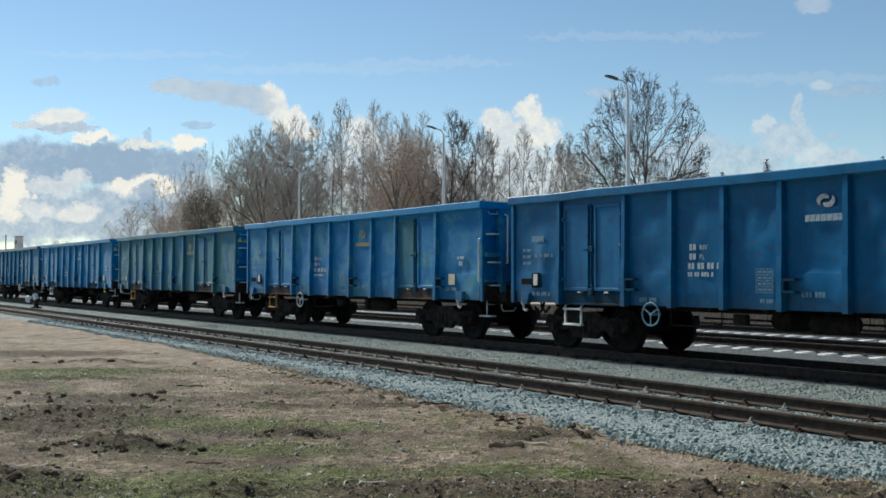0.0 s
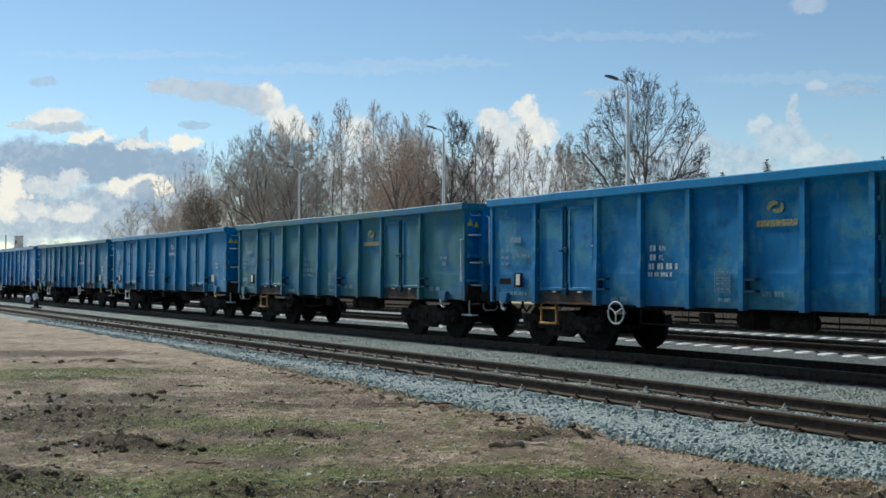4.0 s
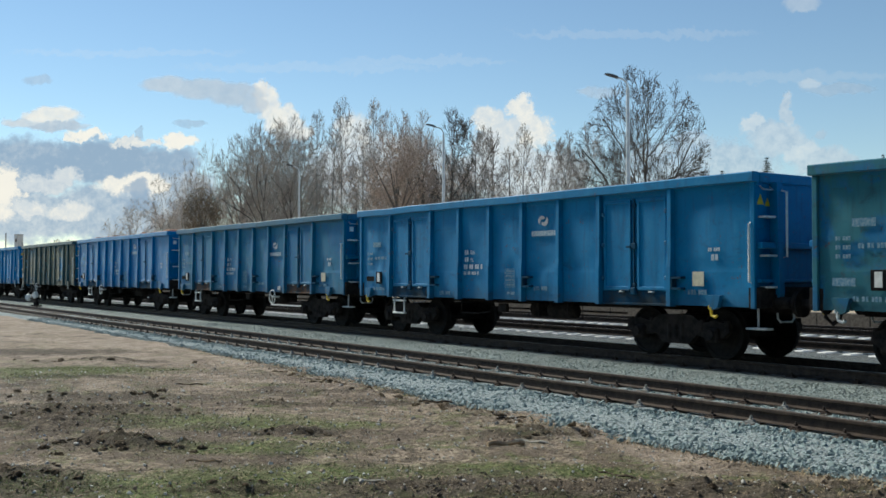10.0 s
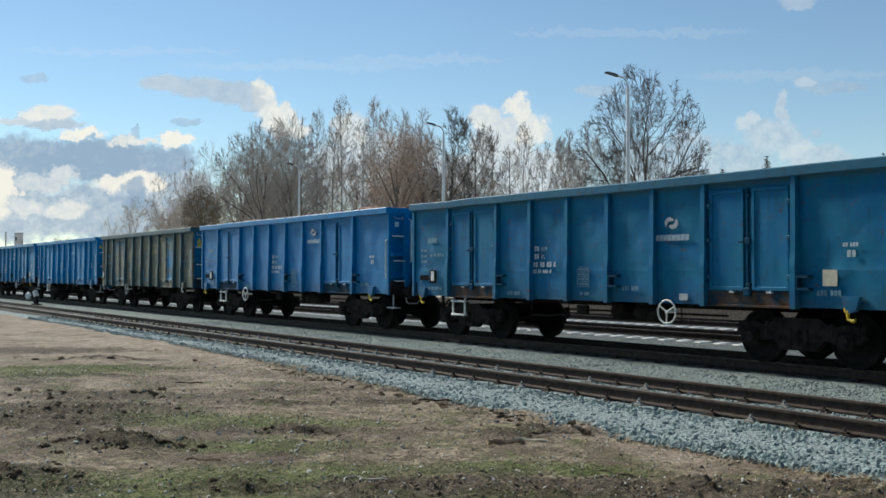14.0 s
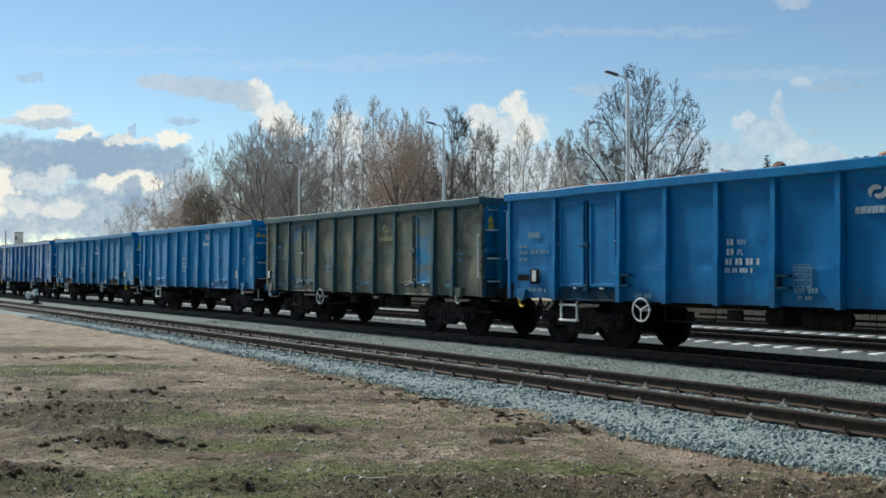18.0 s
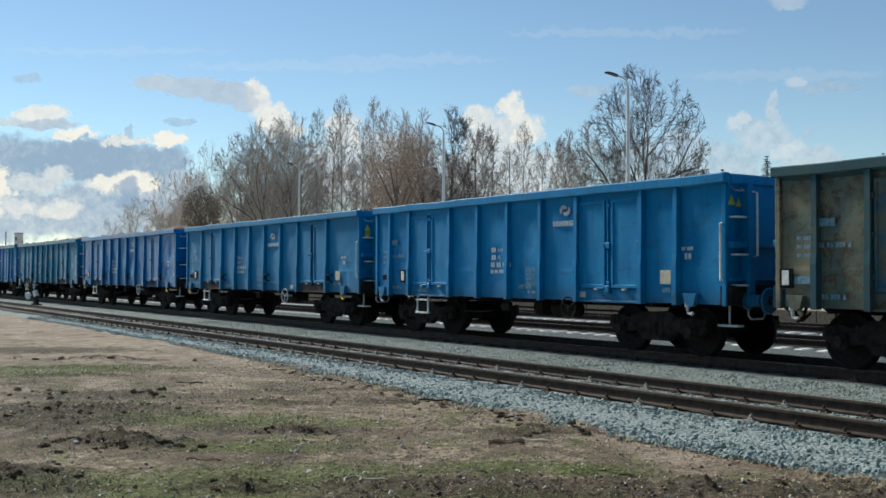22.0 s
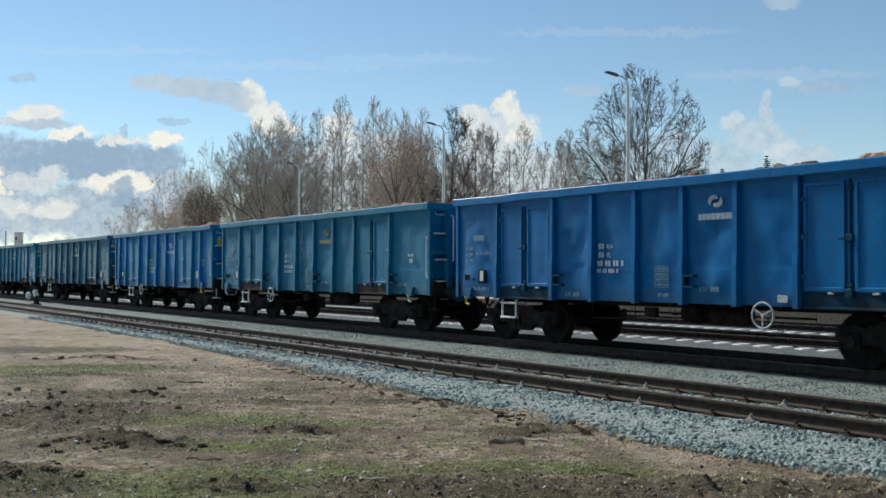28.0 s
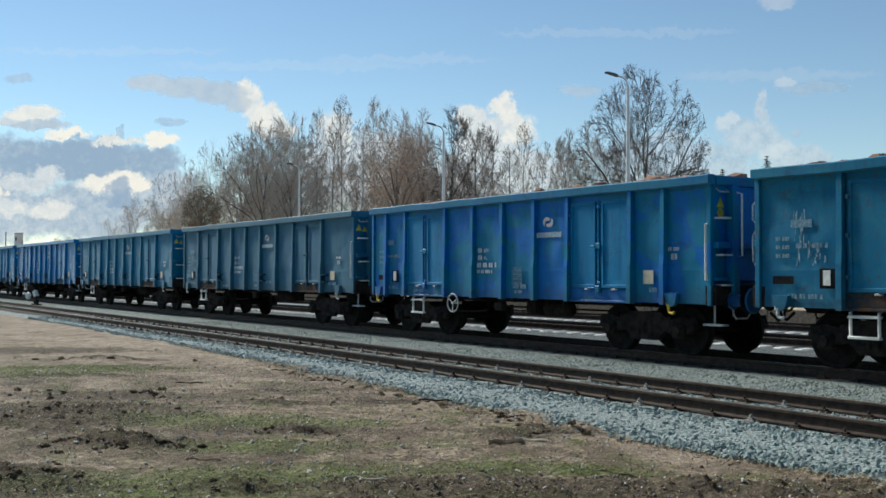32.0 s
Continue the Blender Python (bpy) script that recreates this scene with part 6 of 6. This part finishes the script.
def cloud_mat(name, blobs, calm, thick):
    """Heaps of soft ellipses (x, y, half width, half height, greyness) broken up by noise; they glow as lit cloud does."""
    k = Mat(name)
    m, tc = k.m, k.co
    k.t.nodes.remove(k.b)
    sc = k.node("ShaderNodeVectorMath")
    sc.operation = "SCALE"
    k.put(sc.inputs[0], tc)
    sc.inputs["Scale"].default_value = 1 / PX
    k.co = sc.outputs[0]
    puff = k.node("ShaderNodeTexNoise")
    k.put(puff.inputs["Vector"], k.co)
    puff.inputs["Scale"].default_value, puff.inputs["Detail"].default_value, puff.inputs["Roughness"].default_value = 0.03, 8, 0.66
    off = k.node("ShaderNodeVectorMath")
    off.operation = "MULTIPLY_ADD"
    k.put(off.inputs[0], puff.outputs["Color"])
    off.inputs[1].default_value = (80 * calm, 60 * calm, 0)
    off.inputs[2].default_value = (-40 * calm, -30 * calm, 0)
    bent = k.node("ShaderNodeVectorMath")
    bent.operation = "ADD"
    k.put(bent.inputs[0], k.co)
    k.put(bent.inputs[1], off.outputs[0])
    fine = k.noise(0.045, 8, 0.68)
    x, y, z = k.xyz(bent.outputs[0])
    dens, grey = None, None
    for cx, cy, rx, ry, g in blobs:
        dx = k.math("DIVIDE", k.math("SUBTRACT", x, cx - 784), rx)
        dy = k.math("DIVIDE", k.math("SUBTRACT", y, 441 - cy), ry)
        d = k.math("SUBTRACT", 1.0, k.math("ADD", k.math("MULTIPLY", dx, dx), k.math("MULTIPLY", dy, dy)))
        d = k.math("MAXIMUM", d, -1.5)
        if dens is None:
            dens, grey = d, k.math("ADD", g, 0.0)
        else:
            own = k.ramp(k.math("SUBTRACT", d, dens), -0.25, 0.25)
            dens = k.math("MAXIMUM", dens, d)
            grey = k.math("ADD", grey, k.math("MULTIPLY", own, k.math("SUBTRACT", g, grey)))
    edge = k.math("ADD", dens, k.math("MULTIPLY", k.math("SUBTRACT", fine, 0.5), 1.1 * calm))
    alpha = k.ramp(edge, -0.30, 0.52)
    billow = k.noise(0.055, 8, 0.68, 0.4)
    shade = k.math("ADD", grey, k.math("MULTIPLY", k.math("SUBTRACT", fine, 0.5), 0.9 * calm))
    shade = k.math("ADD", shade, k.math("MULTIPLY", k.math("SUBTRACT", billow, 0.5), 0.9 * calm))
    # cream tops, white-grey sides, blue-grey bellies
    col = k.mix(k.ramp(shade, -0.25, 0.35), (0.86, 0.755, 0.64), (0.60, 0.595, 0.595))
    col = k.mix(k.ramp(shade, 0.25, 0.95), col, (0.275, 0.345, 0.44))
    em = k.node("ShaderNodeEmission")
    k.put(em.inputs[0], col)
    em.inputs[1].default_value = 1.0
    tr = k.node("ShaderNodeBsdfTransparent")
    mx = k.node("ShaderNodeMixShader")
    k.put(mx.inputs[0], k.math("MULTIPLY", alpha, thick))
    k.t.links.new(tr.outputs[0], mx.inputs[1])
    k.t.links.new(em.outputs[0], mx.inputs[2])
    k.t.links.new(mx.outputs[0], k.t.nodes["Material Output"].inputs[0])
    return m


CLOUDS = []


def cloud_bank(label, blobs, drift, depth, calm=1.0, thick=0.9):
    """A flat sheet of cloud far behind everything, square to the view."""
    xs0, xs1 = min(b[0] - 1.6 * b[2] for b in blobs) - 20, max(b[0] + 1.6 * b[2] for b in blobs) + 20
    ys0, ys1 = min(b[1] - 1.6 * b[3] for b in blobs) - 20, max(b[1] + 1.6 * b[3] for b in blobs) + 20
    g = Geo().add([((x - 784) * PX, (441 - y) * PX, 0) for x, y in ((xs0, ys1), (xs1, ys1), (xs1, ys0), (xs0, ys0))], [(0, 1, 2, 3)])
    ob = part("backdrop", g, cloud_mat("cloud_" + label.split()[0], blobs, calm, thick), None)
    tagged(ob, label, "cloud", kind="structure")
    m = aim(1.565) @ pose(0, 0, -DIST - depth)
    m = m @ Matrix.Diagonal((1 + depth / DIST,) * 3 + (1,))
    ob.matrix_basis = m
    ob.visible_shadow = False
    CLOUDS.append((ob, m, drift))


cloud_bank("blue-grey cloud bank low over the horizon", [(60, 300, 130, 56, 0.80), (190, 290, 130, 42, 0.92), (300, 296, 80, 34, 0.85), (60, 385, 150, 50, 0.62), (210, 378, 140, 55, 0.66), (330, 350, 70, 60, 0.60), (100, 292, 110, 22, 1.0), (230, 290, 80, 26, 1.0)], -48, 40, 0.85, 0.95)
cloud_bank("bright cream heaps and rims of the low bank", [(170, 243, 36, 10, -0.2), (145, 250, 16, 6, 0.0), (332, 255, 34, 13, -0.2), (255, 257, 48, 7, 0.1), (241, 326, 62, 19, -0.15), (292, 332, 24, 14, -0.15), (28, 335, 26, 40, -0.3), (10, 370, 30, 26, -0.1), (139, 376, 40, 17, 0.1), (68, 376, 32, 17, 0.15), (130, 318, 30, 18, 0.3), (90, 330, 50, 14, 0.35)], -48, 24, 0.95, 0.95)
cloud_bank("grey puff before the cream heap", [(259, 342, 22, 20, 0.95), (262, 358, 30, 16, 0.9)], -48, 14, 0.8, 0.8)
cloud_bank("small white puff with a flat grey base", [(105, 210, 52, 18, 0.0), (115, 226, 58, 10, 0.55), (55, 220, 36, 9, 0.35)], -48, 6, 0.6)
cloud_bank("faint grey wisps", [(83, 145, 26, 11, 0.7), (350, 222, 28, 8, 0.75), (262, 238, 9, 14, 0.8), (1075, 165, 40, 10, 0.6)], -48, 8, 0.5, 0.5)
cloud_bank("veil of thin high cloud", [(560, 124, 230, 9, 0.0), (760, 112, 160, 7, 0.0), (1130, 62, 220, 8, 0.0), (1420, 140, 180, 10, 0.1), (240, 96, 200, 7, 0.0)], -46, 34, 0.9, 0.10)
cloud_bank("long grey cloud streak", [(305, 152, 45, 15, 0.52), (370, 160, 60, 18, 0.56), (430, 170, 55, 20, 0.58), (465, 190, 24, 16, 0.55)], -42, 12, 0.35, 0.8)
cloud_bank("bright cloud tower at the end of the streak", [(476, 165, 12, 20, 0.0), (490, 190, 24, 30, 0.0), (508, 212, 30, 26, 0.0), (535, 235, 30, 20, 0.05)], -42, 14)
cloud_bank("white heaped cumulus behind the trees", [(880, 212, 32, 24, 0.1), (937, 200, 24, 32, 0.0), (955, 235, 36, 34, 0.0), (910, 255, 60, 40, 0.2), (640, 240, 30, 40, 0.15), (930, 310, 130, 50, 0.35), (690, 310, 140, 70, 0.4)], -45, 18)
cloud_bank("tall hazy cumulus", [(1411, 200, 13, 34, 0.45), (1355, 222, 22, 16, 0.25), (1395, 250, 56, 32, 0.5), (1440, 272, 40, 24, 0.25), (1300, 295, 100, 40, 0.6), (1200, 300, 90, 44, 0.6), (1250, 255, 40, 18, 0.6), (1480, 290, 60, 30, 0.5)], -64, 24, 0.9, 0.62)
cloud_bank("thin pinkish wisps high over the train", [(1450, 152, 20, 11, 0.3), (1505, 162, 66, 10, 0.7), (1440, 10, 34, 15, 0.45), (1472, 240, 12, 7, 0.6)], -64, 26, 0.5, 0.45)


# ---- everything that moves ----
RUN = [0.0, 3.30, 6.67, 10.10, 13.61, 17.19, 20.85, 24.60, 28.44, 32.38, 36.39, 40.49, 44.67, 48.93, 53.29, 57.75, 62.30, 66.94, 71.67, 76.49, 81.39, 86.38, 91.47, 96.67, 101.96,
       107.35, 112.81, 118.34, 123.95, 129.63, 135.38, 141.20, 147.10]


def spin_rows(x):
    """Turns of one wheelset: less than a quarter from row to row, metres gone read off between the seconds."""
    rows = []
    for k in range(0, 961, 3):
        t = k / 30
        i = min(int(t), 31)
        u = t - i
        v0 = (RUN[i + 1] - RUN[max(i - 1, 0)]) / (2 if i else 1)
        v1 = (RUN[min(i + 2, 32)] - RUN[i]) / (2 if i < 31 else 1)
        h = RUN[i] * (2 * u ** 3 - 3 * u ** 2 + 1) + v0 * (u ** 3 - 2 * u ** 2 + u) + RUN[i + 1] * (3 * u ** 2 - 2 * u ** 3) + v1 * (u ** 3 - u ** 2)
        rows.append((t, pose(x, 0, 0.46 + RAIL_Z, 0, math.degrees(h / 0.46) % 360, 0)))
    return rows


def motions():
    for ob, m, drift in CLOUDS:
        walk(ob, [(0, m), (32, m @ pose(drift * PX, 0, 0))])
    for root, x0 in WAGONS:
        walk(root, [(t, pose(x0 + RUN[t], TRAIN_Y, 0)) for t in range(33)])
    for axle, x in AXLES:
        walk(axle, spin_rows(x))


motions()
